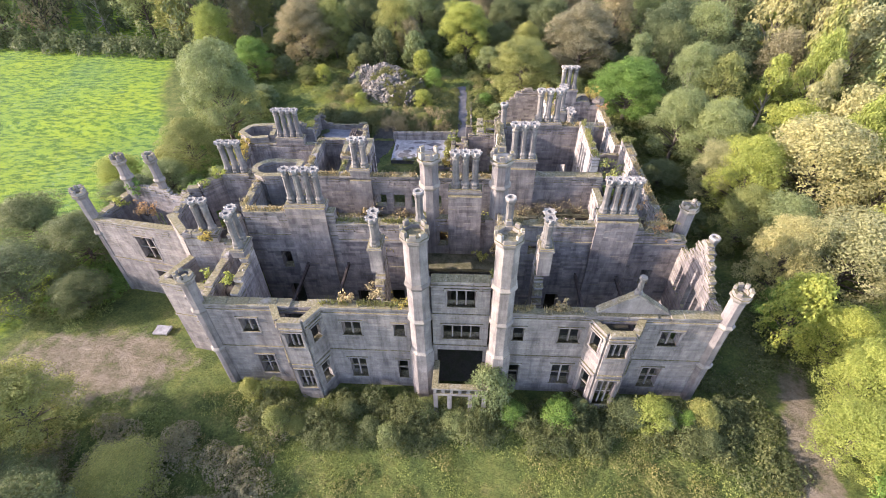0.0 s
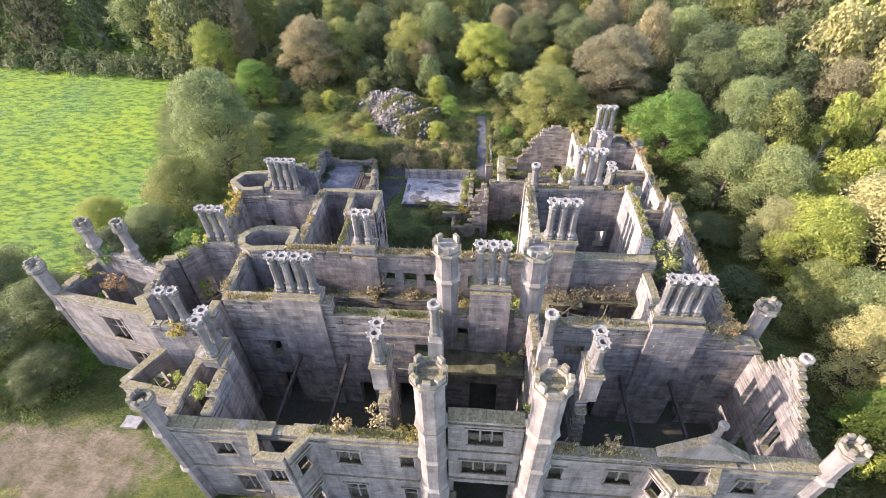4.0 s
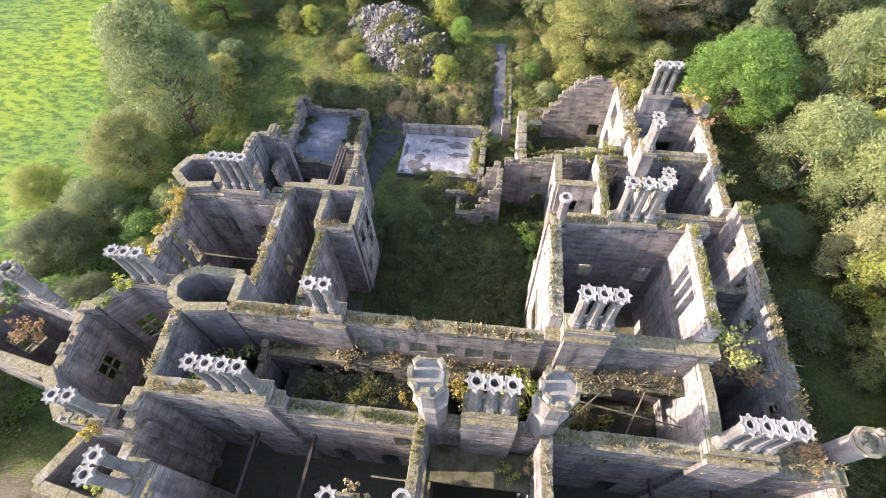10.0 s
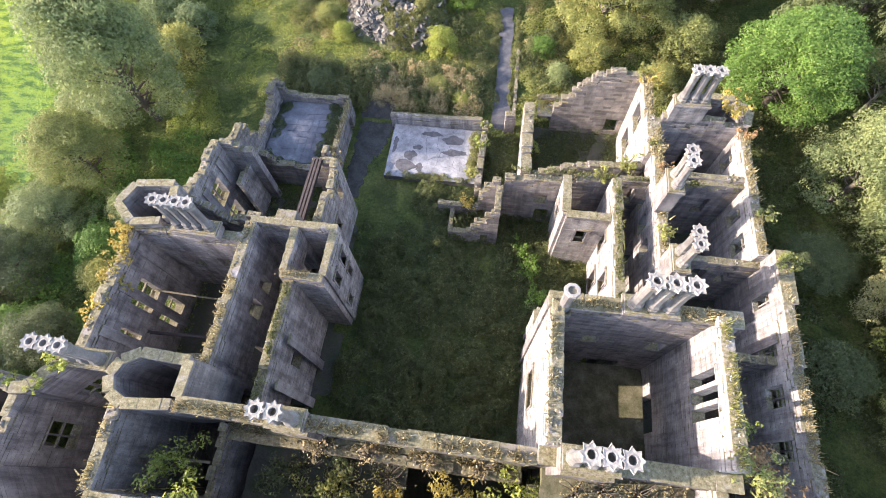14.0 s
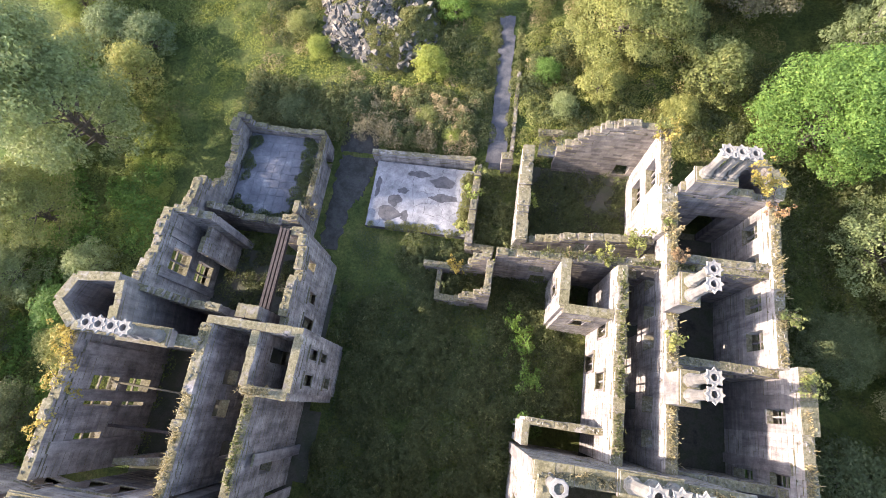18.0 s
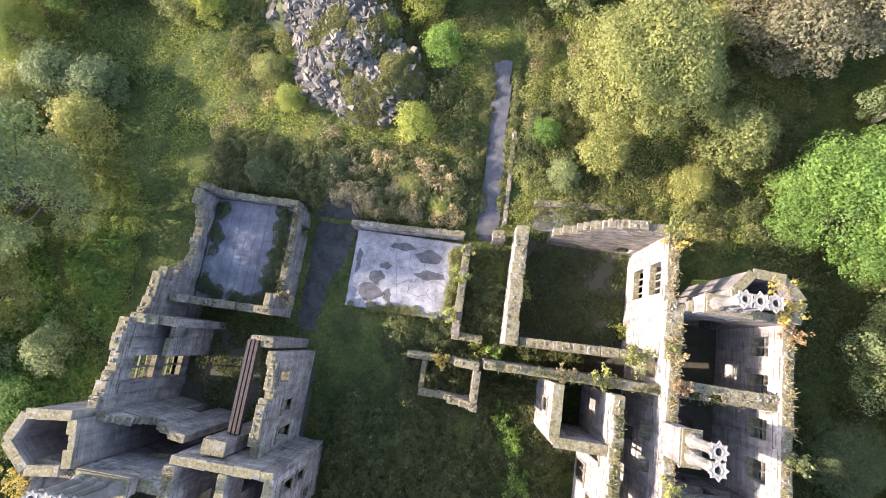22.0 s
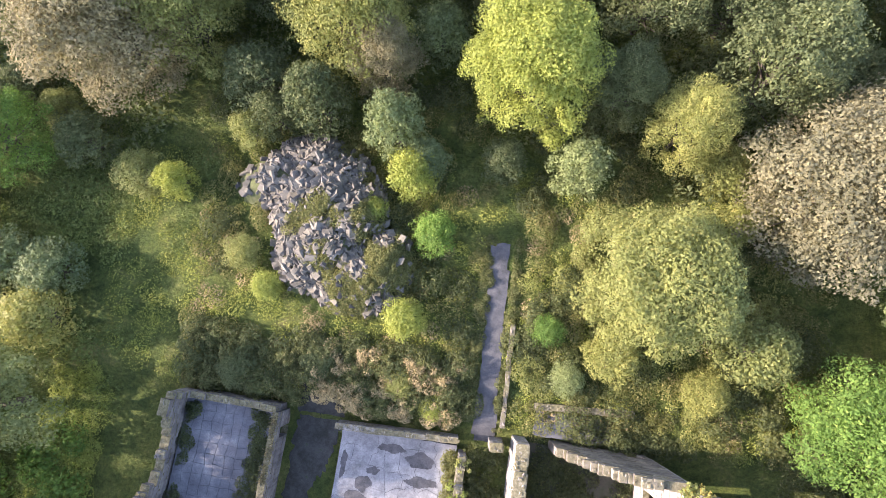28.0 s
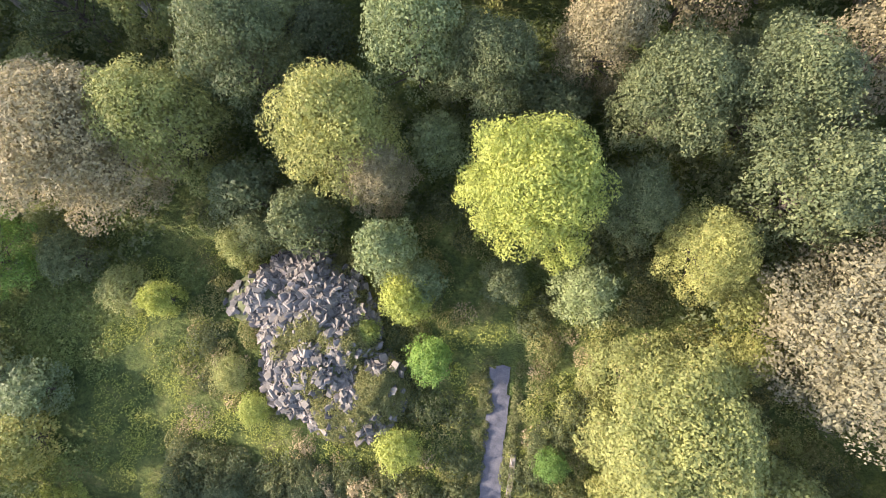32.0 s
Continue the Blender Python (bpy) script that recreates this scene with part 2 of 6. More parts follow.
def leaf_material(name, stops, through_light=0.45):
    m, nt, b = material(name, 0.6)
    ge = nt.nodes.new("ShaderNodeNewGeometry")
    c = ramp(nt, ge.outputs["Random Per Island"], stops)
    oi = nt.nodes.new("ShaderNodeObjectInfo")
    c = mix(nt, 1.0, c, ramp(nt, oi.outputs["Random"], [(0, (0.8, 0.84, 0.85)), (1, (1.18, 1.12, 1.0))]), "MULTIPLY")
    c = mix(nt, 0.5, c, ramp(nt, world_noise(nt, 0.45, 4, 0.6), [(0.3, (0.6, 0.66, 0.62)), (0.7, (1.3, 1.22, 1.05))]), "MULTIPLY")
    nt.links.new(c, b.inputs["Base Color"])
    t = nt.nodes.new("ShaderNodeBsdfTranslucent")
    nt.links.new(c, t.inputs[0])
    mx = nt.nodes.new("ShaderNodeMixShader")
    mx.inputs[0].default_value = through_light
    nt.links.new(b.outputs[0], mx.inputs[1])
    nt.links.new(t.outputs[0], mx.inputs[2])
    nt.links.new(mx.outputs[0], nt.nodes["Material Output"].inputs[0])
    return m


def tones(name, mid, warm, light=0.45):
    """Leaf colours round a middle tone, the last ones turned towards warm."""
    return leaf_material(name, [(0, tuple(0.76 * c for c in mid)), (0.5, mid), (0.88, tuple(1.18 * c for c in mid)), (1, warm)], light)


LEAF = {
    "green": tones("leaf_bright_green", (0.165, 0.285, 0.07), (0.28, 0.39, 0.1)),
    "olive": tones("leaf_olive_yellow", (0.3, 0.325, 0.115), (0.44, 0.4, 0.15)),
    "lime": tones("leaf_lime_yellow", (0.33, 0.385, 0.1), (0.45, 0.45, 0.13)),
    "khaki": tones("leaf_khaki", (0.39, 0.385, 0.195), (0.47, 0.44, 0.23)),
    "brown": tones("leaf_dull_brown", (0.285, 0.262, 0.165), (0.37, 0.33, 0.19)),
    "grey": tones("leaf_grey_green", (0.235, 0.29, 0.135), (0.31, 0.36, 0.19)),
    "dark": tones("leaf_dark_green", (0.14, 0.175, 0.085), (0.24, 0.265, 0.13)),
    "amber": tones("leaf_amber", (0.52, 0.41, 0.12), (0.5, 0.48, 0.14)),
    "rust": tones("leaf_russet", (0.42, 0.27, 0.15), (0.55, 0.4, 0.2)),
    "straw": tones("dry_straw", (0.34, 0.28, 0.16), (0.46, 0.4, 0.25), 0.15),
    "field": tones("long_grass", (0.2, 0.25, 0.068), (0.31, 0.32, 0.12), 0.25),
    "scrub": tones("scrub_mixed", (0.2, 0.215, 0.085), (0.38, 0.34, 0.17)),
    # nettle and bramble green, darkened so that shade is part of the leaf colour
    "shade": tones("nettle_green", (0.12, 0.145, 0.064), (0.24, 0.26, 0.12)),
}


# ---- mesh helpers ----
def mesh_of(name, verts, faces, mat, smooth=False):
    me = bpy.data.meshes.new(name)
    me.from_pydata([tuple(v) for v in verts], [], [tuple(f) for f in faces])
    me.materials.append(mat)
    if smooth:
        me.polygons.foreach_set("use_smooth", [True] * len(me.polygons))
    return me


def fast_mesh(name, verts, quads, mat):
    """Verts (n,3) and quads (m,4) as numpy arrays."""
    me = bpy.data.meshes.new(name)
    me.vertices.add(len(verts))
    me.vertices.foreach_set("co", np.asarray(verts, np.float32).ravel())
    me.loops.add(quads.size)
    me.loops.foreach_set("vertex_index", quads.astype(np.int32).ravel())
    me.polygons.add(len(quads))
    me.polygons.foreach_set("loop_start", np.arange(0, quads.size, quads.shape[1], dtype=np.int32))
    me.materials.append(mat)
    me.update(calc_edges=True)
    me.validate()
    me.shade_flat()
    return me


def child(name, me, parent, m=None, label=""):
    ob = new(name, me)
    ob.parent = parent
    if m is not None:
        ob.matrix_basis = m
    if label:
        ob["label"] = label
    return ob


BOX_Q = np.array([(0, 3, 2, 1), (4, 5, 6, 7), (0, 1, 5, 4), (1, 2, 6, 5), (2, 3, 7, 6), (3, 0, 4, 7)])


def boxes_mesh(name, boxes, mat):
    """boxes: rows of x0,x1,y0,y1,z0,z1."""
    b = np.asarray(boxes, float)
    idx = [(0, 2, 4), (1, 2, 4), (1, 3, 4), (0, 3, 4), (0, 2, 5), (1, 2, 5), (1, 3, 5), (0, 3, 5)]
    v = np.stack([b[:, i] for i in idx], 1).reshape(-1, 3)
    q = (BOX_Q[None] + 8 * np.arange(len(b))[:, None, None]).reshape(-1, 4)
    return fast_mesh(name, v, q, mat)


def unit_stone(name, mat, chamfer=0.05, rough=0.03):
    bm = bmesh.new()
    bmesh.ops.create_cube(bm, size=1)
    bmesh.ops.bevel(bm, geom=bm.edges[:], offset=chamfer, segments=1, affect="EDGES")
    for v in bm.verts:
        v.co += Vector((random.uniform(-1, 1), random.uniform(-1, 1), random.uniform(-1, 1))) * rough
    me = bpy.data.meshes.new(name)
    bm.to_mesh(me)
    bm.free()
    me.materials.append(mat)
    return me


STONE_UNIT = {m.name: [unit_stone("stone_block", m, c) for c in (0.03, 0.05, 0.08, 0.11)] for m in (STONE, ASHLAR, COPE, PLASTER, LIME, BRICKY, FLUE)}
COPE_UNIT = [unit_stone("coping_stone", COPE, 0.035, 0.02) for _ in range(4)]
BOX_UNIT = {m.name: boxes_mesh("dressed_block", [(-0.5, 0.5, -0.5, 0.5, -0.5, 0.5)], m) for m in (STONE, ASHLAR, COPE, PLASTER, LIME, BRICKY, RUST, TIMBER, CROWN)}


def block(parent, name, mat, x0, x1, y0, y1, z0, z1, label="", worn=False):
    me = random.choice(STONE_UNIT[mat.name]) if worn else BOX_UNIT[mat.name]
    m = Matrix.Translation(((x0 + x1) / 2, (y0 + y1) / 2, (z0 + z1) / 2)) @ Matrix.Diagonal((x1 - x0, y1 - y0, z1 - z0, 1))
    return child(name, me, parent, m, label)


RNG = np.random.RandomState(7)


def wall(name, a, b, top, z0=-0.2, thick=0.7, openings=(), mat=None, cope=False, jag=0.0, stones=60, course=0.28, label="", windows=(), strings=()):
    """A wall of stone courses from a to b on its middle line. top: a height, or rows of (distance, height). openings: s0, s1, z0, z1.
    windows: s, z0, z1, width, lights, transoms; strings: heights of string courses on the outer (right-hand) face."""
    mat = mat or STONE
    a, b = Vector((*a, 0)), Vector((*b, 0))
    length = (b - a).length
    prof = [(0, top), (length, top)] if isinstance(top, (int, float)) else top
    ps, pz = [p[0] for p in prof], [p[1] for p in prof]
    openings = list(openings) + [(s - w / 2, s + w / 2, za, zb) for s, za, zb, w, *_ in windows]
    cuts = sorted({z0, max(pz) + 0.01, *[o[2] for o in openings], *[o[3] for o in openings]})
    cuts = [c for c in cuts if z0 <= c <= max(pz) + 0.02]
    levels = []
    for c0, c1 in zip(cuts, cuts[1:]):
        n = max(1, round((c1 - c0) / course))
        levels += [(c0 + (c1 - c0) * i / n, c0 + (c1 - c0) * (i + 1) / n) for i in range(n)]
    phase = RNG.uniform(0, 6.3, 4)
    joined, tops = [], []
    h = thick / 2
    for za, zb in levels:
        zc = (za + zb) / 2
        spans = [(0.0, length)]
        for o0, o1, q0, q1 in openings:
            if q0 < zc < q1:
                spans = [t for s0, s1 in spans for t in ((s0, min(s1, o0)), (max(s0, o1), s1)) if t[1] - t[0] > 0.03]
        for s0, s1 in spans:
            s = s0
            while s < s1 - 1e-6:
                e = s + RNG.uniform(0.5, 1.3)
                if s1 - e < 0.35:
                    e = s1
                mid = (s + e) / 2
                lim = float(np.interp(mid, ps, pz)) + jag * (0.6 * math.sin(mid * 1.7 + phase[0]) + 0.5 * math.sin(mid * 4.1 + phase[1]) + RNG.uniform(-0.4, 0.4))
                if zb <= lim + 0.2:
                    d0, d1 = RNG.uniform(-0.016, 0.016, 2) * (0.35 if mat is ASHLAR else 1)
                    row = (s + 0.006, e - 0.006, -h + d0, h + d1, za + 0.008, zb)
                    (tops if lim - zb < 0.75 and stones else joined).append((row, lim - zb))
                s = e
    tops.sort(key=lambda r: r[1])
    loose, rest = tops[:stones], tops[stones:]
    rows = [r for r, _ in joined] + [r for r, _ in rest]
    if not rows:
        rows = [loose.pop()[0]]
    ob = tagged(new(name, boxes_mesh(name, rows, mat)), label or "roofless grey sandstone castle wall with weathered courses", "wall", "", "structure")
    ob.matrix_world = Matrix.Translation(a) @ Matrix.Rotation(math.atan2(b.y - a.y, b.x - a.x), 4, "Z")
    for row, _ in loose:
        q = RNG.uniform(-0.035, 0.035, 6) * (0.3 if cope else 1)
        block(ob, "stone", mat, row[0] - 0.01, row[1] + 0.01, row[2] + q[0], row[3] + q[1], row[4], row[5] + 0.6 * q[2], worn=True)
    if jag and not cope and loose:
        bits = []
        for row, _ in loose:
            for _k in range(4):
                g = RNG.uniform(0.03, 0.11, 3)
                px, py = RNG.uniform(row[0], row[1]), RNG.uniform(row[2] + 0.12, row[3] - 0.12)
                bits.append((px - g[0], px + g[0], py - g[1], py + g[1], row[5] - 0.05, row[5] + g[2] * 0.8))
        crumbs = child("broken_core", boxes_mesh("broken_core", bits, mat), ob)
        crumbs.data.vertices.foreach_set("co", (np.array([v.co[:] for v in crumbs.data.vertices]) + RNG.uniform(-0.05, 0.05, (len(bits) * 8, 3))).ravel())
        tagged(crumbs, kind="stuff")
    if cope:
        s = 0.0
        while s < length - 0.2:
            e = min(length, s + RNG.uniform(0.8, 1.3))
            zt = float(np.interp((s + e) / 2, ps, pz))
            if RNG.uniform() > 0.04:
                block(ob, "coping_stone", COPE, s + 0.01, e - 0.01, -h - 0.08, h + 0.08, zt + 0.004, zt + 0.17 + RNG.uniform(-0.02, 0.02)).data = COPE_UNIT[RNG.randint(4)]
            s = e
    for zs in strings:
        block(ob, "string_course", ASHLAR, 0, length, -h - 0.12, -h + 0.05, zs, zs + 0.2)
    for s, za, zb, w, lights, transoms, *more in windows:
        y0 = -h + 0.18
        for i in range(1, lights):
            x = s - w / 2 + w * i / lights
            block(ob, "mullion", ASHLAR, x - 0.06, x + 0.06, y0, y0 + 0.16, za, zb)
        for i in range(transoms):
            z = za + (zb - za) * (i + 1) / (transoms + 1)
            block(ob, "transom", ASHLAR, s - w / 2, s + w / 2, y0 + 0.01, y0 + 0.15, z - 0.06, z + 0.06)
        block(ob, "window_sill", ASHLAR, s - w / 2 - 0.12, s + w / 2 + 0.12, -h - 0.09, -h + 0.3, za - 0.16, za)
        block(ob, "hood_mould", ASHLAR, s - w / 2 - 0.22, s + w / 2 + 0.22, -h - 0.11, -h + 0.08, zb + 0.12, zb + 0.26)
        for x in (s - w / 2 - 0.22, s + w / 2 + 0.1):
            block(ob, "hood_stop", ASHLAR, x, x + 0.12, -h - 0.11, -h + 0.08, zb - 0.15, zb + 0.12)
        for x0, x1 in ((s - w / 2 - 0.16, s - w / 2), (s + w / 2, s + w / 2 + 0.16)):
            block(ob, "jamb", ASHLAR, x0, x1 - 0.003, -h - 0.035, -h + 0.25, za, zb)
    return ob


def ring(verts, faces, r0, r1, z0, z1, n, turn=0.0, centre=(0, 0)):
    k = len(verts)
    for r, z in ((r0, z0), (r1, z1)):
        for i in range(n):
            t = turn + 2 * math.pi * i / n
            verts.append((centre[0] + r * math.cos(t), centre[1] + r * math.sin(t), z))
    for i in range(n):
        faces.append((k + i, k + (i + 1) % n, k + n + (i + 1) % n, k + n + i))


def turned(name, profile, mat, n=8, turn=math.pi / 8, closed=True):
    """A many-sided shaft: profile rows (radius, height), from the bottom up; closed ends are capped."""
    verts, faces = [], []
    for r, z in profile:
        verts += [(r * math.cos(turn + 2 * math.pi * i / n), r * math.sin(turn + 2 * math.pi * i / n), z) for i in range(n)]
    for k in range(len(profile) - 1):
        faces += [(k * n + i, k * n + (i + 1) % n, (k + 1) * n + (i + 1) % n, (k + 1) * n + i) for i in range(n)]
    if closed:
        faces.append(tuple(range(n))[::-1])
        faces.append(tuple(range(len(verts) - n, len(verts))))
    return mesh_of(name, verts, faces, mat)


def crown_mesh():
    """Eight-pointed flue crown with a round hole."""
    verts, faces, n = [], [], 16
    def loop(rs, z):
        k = len(verts)
        for i in range(n):
            t = 2 * math.pi * i / n
            r = rs[i % 2]
            verts.append((r * math.cos(t), r * math.sin(t), z))
        return k
    loops = [loop((0.29, 0.29), 0), loop((0.36, 0.33), 0.12), loop((0.5, 0.36), 0.3), loop((0.55, 0.37), 0.36), loop((0.5, 0.36), 0.46), loop((0.3, 0.27), 0.42), loop((0.19, 0.19), 0.44), loop((0.17, 0.17), -0.6)]
    for a, b in zip(loops, loops[1:]):
        for i in range(n):
            faces.append((a + i, a + (i + 1) % n, b + (i + 1) % n, b + i))
    faces.append(tuple(loops[-1] + i for i in range(n)))
    return mesh_of("flue_crown", verts, faces, CROWN)


CROWN_ME = crown_mesh()
SHAFTS = {}


def shaft_mesh(h):
    if h not in SHAFTS:
        SHAFTS[h] = turned("flue_shaft", [(0.42, 0), (0.42, 0.18), (0.36, 0.24), (0.39, 0.34), (0.39, 0.46), (0.31, 0.56), (0.28, 0.7), (0.28, h - 0.35), (0.34, h - 0.28), (0.34, h - 0.18), (0.28, h - 0.12), (0.28, h)], FLUE)
    return SHAFTS[h]



def chimney_stack(x, y, top, n, spacing, turn, base, label="", shaft=2.9, group="chimney stacks"):
    """n joined octagonal flues in a row on a plinth that stands on the wall at height base."""
    e = tagged(new("chimney_stack"), label or f"sandstone chimney stack with {['', 'one', 'two', 'three', 'four'][n]} octagonal flues and spiky crowns", "chimney", group)
    e.matrix_world = pose(x, y, 0, 0, 0, turn)
    z = top - 0.46 - shaft
    half = spacing * (n - 1) / 2
    w, d = half + 0.5, 0.5
    if z - base > 0.1:
        zz = base
        while zz < z - 0.3:
            zt = min(zz + 0.36, z - 0.3)
            s = -w
            while s < w - 0.01:
                q = s + RNG.uniform(0.45, 0.9)
                q = w if w - q < 0.25 else q
                j = RNG.uniform(-0.015, 0.015, 2)
                block(e, "plinth_stone", ASHLAR, s, q, -d + j[0], d + j[1], zz, zt)
                s = q
            zz = zt
    block(e, "cornice", ASHLAR, -w - 0.1, w + 0.1, -d - 0.1, d + 0.1, z - 0.3, z - 0.13)
    block(e, "weathering_course", COPE, -w - 0.02, w + 0.02, -d - 0.02, d + 0.02, z - 0.13, z)
    for i in range(n):
        xx = -half + spacing * i
        f = child("flue", shaft_mesh(shaft), e, Matrix.Translation((xx, 0, z)))
        child("crown", CROWN_ME, f, Matrix.Translation((0, 0, shaft)) @ Matrix.Rotation(RNG.uniform(-0.1, 0.1), 4, "Z"), "pale eight-pointed flue crown")
    return e


def lone_flue(x, y, top, base, label="single octagonal sandstone flue with a ring top rising from a wall", tall=2.6):
    e = tagged(new("chimney_flue"), label, "chimney", "lone flues")
    e.matrix_world = pose(x, y, 0)
    z = top - tall
    child("shaft", turned("shaft", [(0.36, 0), (0.36, 0.2), (0.3, 0.3), (0.3, tall - 0.5), (0.42, tall - 0.3), (0.44, tall - 0.12)], FLUE), e, Matrix.Translation((0, 0, z)))
    v, f = [], []
    for (r0, z0), (r1, z1) in zip([(0.44, 0), (0.4, 0.12), (0.24, 0.12)], [(0.4, 0.12), (0.24, 0.12), (0.2, -0.5)]):
        ring(v, f, r0, r1, z0, z1, 8, math.pi / 8)
    f.append(tuple(range(len(v) - 8, len(v))))
    child("rim", mesh_of("rim", v, f, CROWN), e, Matrix.Translation((0, 0, top - 0.12)))
    child("pier", turned("pier", [(0.62, base), (0.62, z - 0.5), (0.5, z - 0.25), (0.5, z)], ASHLAR, 4, math.pi / 4), e)
    return e


def turret(x, y, r, z0, z1, name="corner_turret", label="octagonal sandstone corner turret with a battlemented cap", rings=(), base_r=None, group="turrets"):
    e = tagged(new(name), label, "turret", group)
    e.matrix_world = pose(x, y, 0)
    br = base_r or r
    prof = []
    for c0 in np.arange(z0, z1 - 0.9, 0.4):
        rr = (br if (rings and c0 < rings[0]) else r) * (1 + RNG.uniform(-0.006, 0.006))
        prof += [(rr - 0.012, c0), (rr, c0 + 0.02), (rr, min(c0 + 0.38, z1 - 0.91)), (rr - 0.012, min(c0 + 0.4, z1 - 0.9))]
    child("shaft", turned("shaft", prof, ASHLAR), e)
    for zr in rings:
        child("string_ring", turned("string_ring", [(r + 0.01, zr - 0.22), (r + 0.16, zr), (r + 0.16, zr + 0.1), (r + 0.01, zr + 0.3)], COPE), e)
    child("cap_moulding", turned("cap_moulding", [(r, z1 - 0.95), (r + 0.14, z1 - 0.7), (r + 0.2, z1 - 0.66), (r + 0.2, z1 - 0.45), (r + 0.1, z1 - 0.44)], COPE), e)
    if name == "stair_turret":
        child("cap_roof", turned("cap_roof", [(r + 0.02, z1 - 0.44), (r - 0.05, z1 - 0.38), (0.05, z1 - 0.3)], CROWN), e)
    else:
        v, f = [], []
        for (r0, q0), (r1, q1) in (((r + 0.12, z1 - 0.45), (r + 0.1, z1 - 0.16)), ((r + 0.1, z1 - 0.16), (r - 0.16, z1 - 0.18)), ((r - 0.16, z1 - 0.18), (r - 0.2, z1 - 0.8))):
            ring(v, f, r0, r1, q0, q1, 8, math.pi / 8)
        child("parapet", mesh_of("parapet", v, f, COPE), e)
        child("cap_floor", turned("cap_floor", [(r - 0.12, z1 - 0.92), (r - 0.18, z1 - 0.72), (0.05, z1 - 0.62)], MOSSY), e, None, "sunken mossy floor inside the battlements")
    for i in range(8):
        t = 2 * math.pi * i / 8
        if RNG.uniform() < 0.15:
            continue
        m = Matrix.Rotation(t, 4, "Z") @ Matrix.Translation((r + 0.0, 0, z1 - 0.1)) @ Matrix.Diagonal((0.24, 0.36 * (r + 0.3), 0.5 + RNG.uniform(-0.12, 0.12), 1))
        child("merlon", random.choice(STONE_UNIT[COPE.name]), e, m)
    return e


# ---- ground ----
def ground_z(x, y):
    t = min(max((y - 44.8) / 3.0, 0), 1)
    z = 1.5 * t * t * (3 - 2 * t)
    z += 0.11 * max(0, min(y, 62) - 48) + 0.03 * max(0, y - 62)
    if y < -2:
        z -= 0.03 * min(-2 - y, 40)
    if x < -30:
        z += 0.012 * min(-30 - x, 120)
    return z


def build_ground():
    xs = np.concatenate([np.linspace(-2600, -150, 10), np.linspace(-140, -50, 24), np.linspace(-48, 48, 97), np.linspace(52, 140, 20), np.linspace(150, 2600, 10)])
    ys = np.concatenate([np.linspace(-2600, -60, 8), np.linspace(-50, -12, 14), np.linspace(-10, 80, 91), np.linspace(83, 200, 30), np.linspace(240, 2600, 10)])
    verts = []
    for y in ys:
        for x in xs:
            inside = -26 < x < 22 and -1 < y < 47
            amp = 0.04 if inside or (-2.5 < x < 3.5 and 44 < y < 63) else 0.25
            verts.append((x, y, ground_z(x, y) + amp * noise.noise(Vector((x * 0.3, y * 0.3, 0)))))
    n = len(xs)
    quads = np.array([(j * n + i, j * n + i + 1, (j + 1) * n + i + 1, (j + 1) * n + i) for j in range(len(ys) - 1) for i in range(n - 1)])
    ob = new("ground", fast_mesh("ground", np.array(verts), quads, GROUND))
    ob.data.polygons.foreach_set("use_smooth", [True] * len(ob.data.polygons))
    tagged(ob, "rough autumn grass and scrub ground with a bright green field beyond", "ground", "", "structure")


build_ground()


def sheet(name, pts, mat, lift, label, category, kind="structure", res=0.8, rag=0.25):
    """A thin sheet lying on the ground inside the outline pts, with an uneven edge."""
    x0, x1 = min(p[0] for p in pts), max(p[0] for p in pts)
    y0, y1 = min(p[1] for p in pts), max(p[1] for p in pts)
    nx, ny = max(2, int((x1 - x0) / res)), max(2, int((y1 - y0) / res))
    def inside(x, y):
        c = False
        for (xa, ya), (xb, yb) in zip(pts, pts[1:] + pts[:1]):
            if (ya > y) != (yb > y) and x < (xb - xa) * (y - ya) / (yb - ya) + xa:
                c = not c
        return c
    verts, faces, seen = [], [], {}
    def vert(i, j):
        if (i, j) not in seen:
            x, y = x0 + (x1 - x0) * i / nx, y0 + (y1 - y0) * j / ny
            jx, jy = rag * noise.noise(Vector((x * 2, y * 2, 3))), rag * noise.noise(Vector((x * 2, y * 2, 9)))
            seen[i, j] = len(verts)
            verts.append((x + jx, y + jy, ground_z(x + jx, y + jy) + lift))
        return seen[i, j]
    for i in range(nx):
        for j in range(ny):
            if inside(x0 + (x1 - x0) * (i + 0.5) / nx, y0 + (y1 - y0) * (j + 0.5) / ny):
                faces.append((vert(i, j), vert(i + 1, j), vert(i + 1, j + 1), vert(i, j + 1)))
    return tagged(new(name, mesh_of(name, verts, faces, mat)), label, category, "", kind)


sheet("path", [(-0.1, 45.5), (1.5, 45.5), (1.2, 53), (0.75, 60.6), (-0.75, 60.4), (-0.4, 53)], PATH_MAT, 0.1, "straight grey gravel path between grass verges", "path", res=0.25, rag=0.12)
# earth strip whose dark colour stands in for tree shade
sheet("yard_path", [(-13.9, 36.0), (-12.3, 36.0), (-12.0, 40), (-10.9, 42.0), (-10.3, 45.0), (-10.4, 47.6), (-13.6, 48.2), (-13.9, 45)], EARTH, 0.05, "earth strip beside the concrete floor, coloured dark for shade", "path", res=0.2, rag=0.4)
sheet("floor", [(-18.4, 0.6), (21, 0.6), (21, 14), (-18.4, 14)], DIRT, 0.06, "dark debris-strewn earth floor inside the ruin", "floor", res=1.0, rag=0.1)
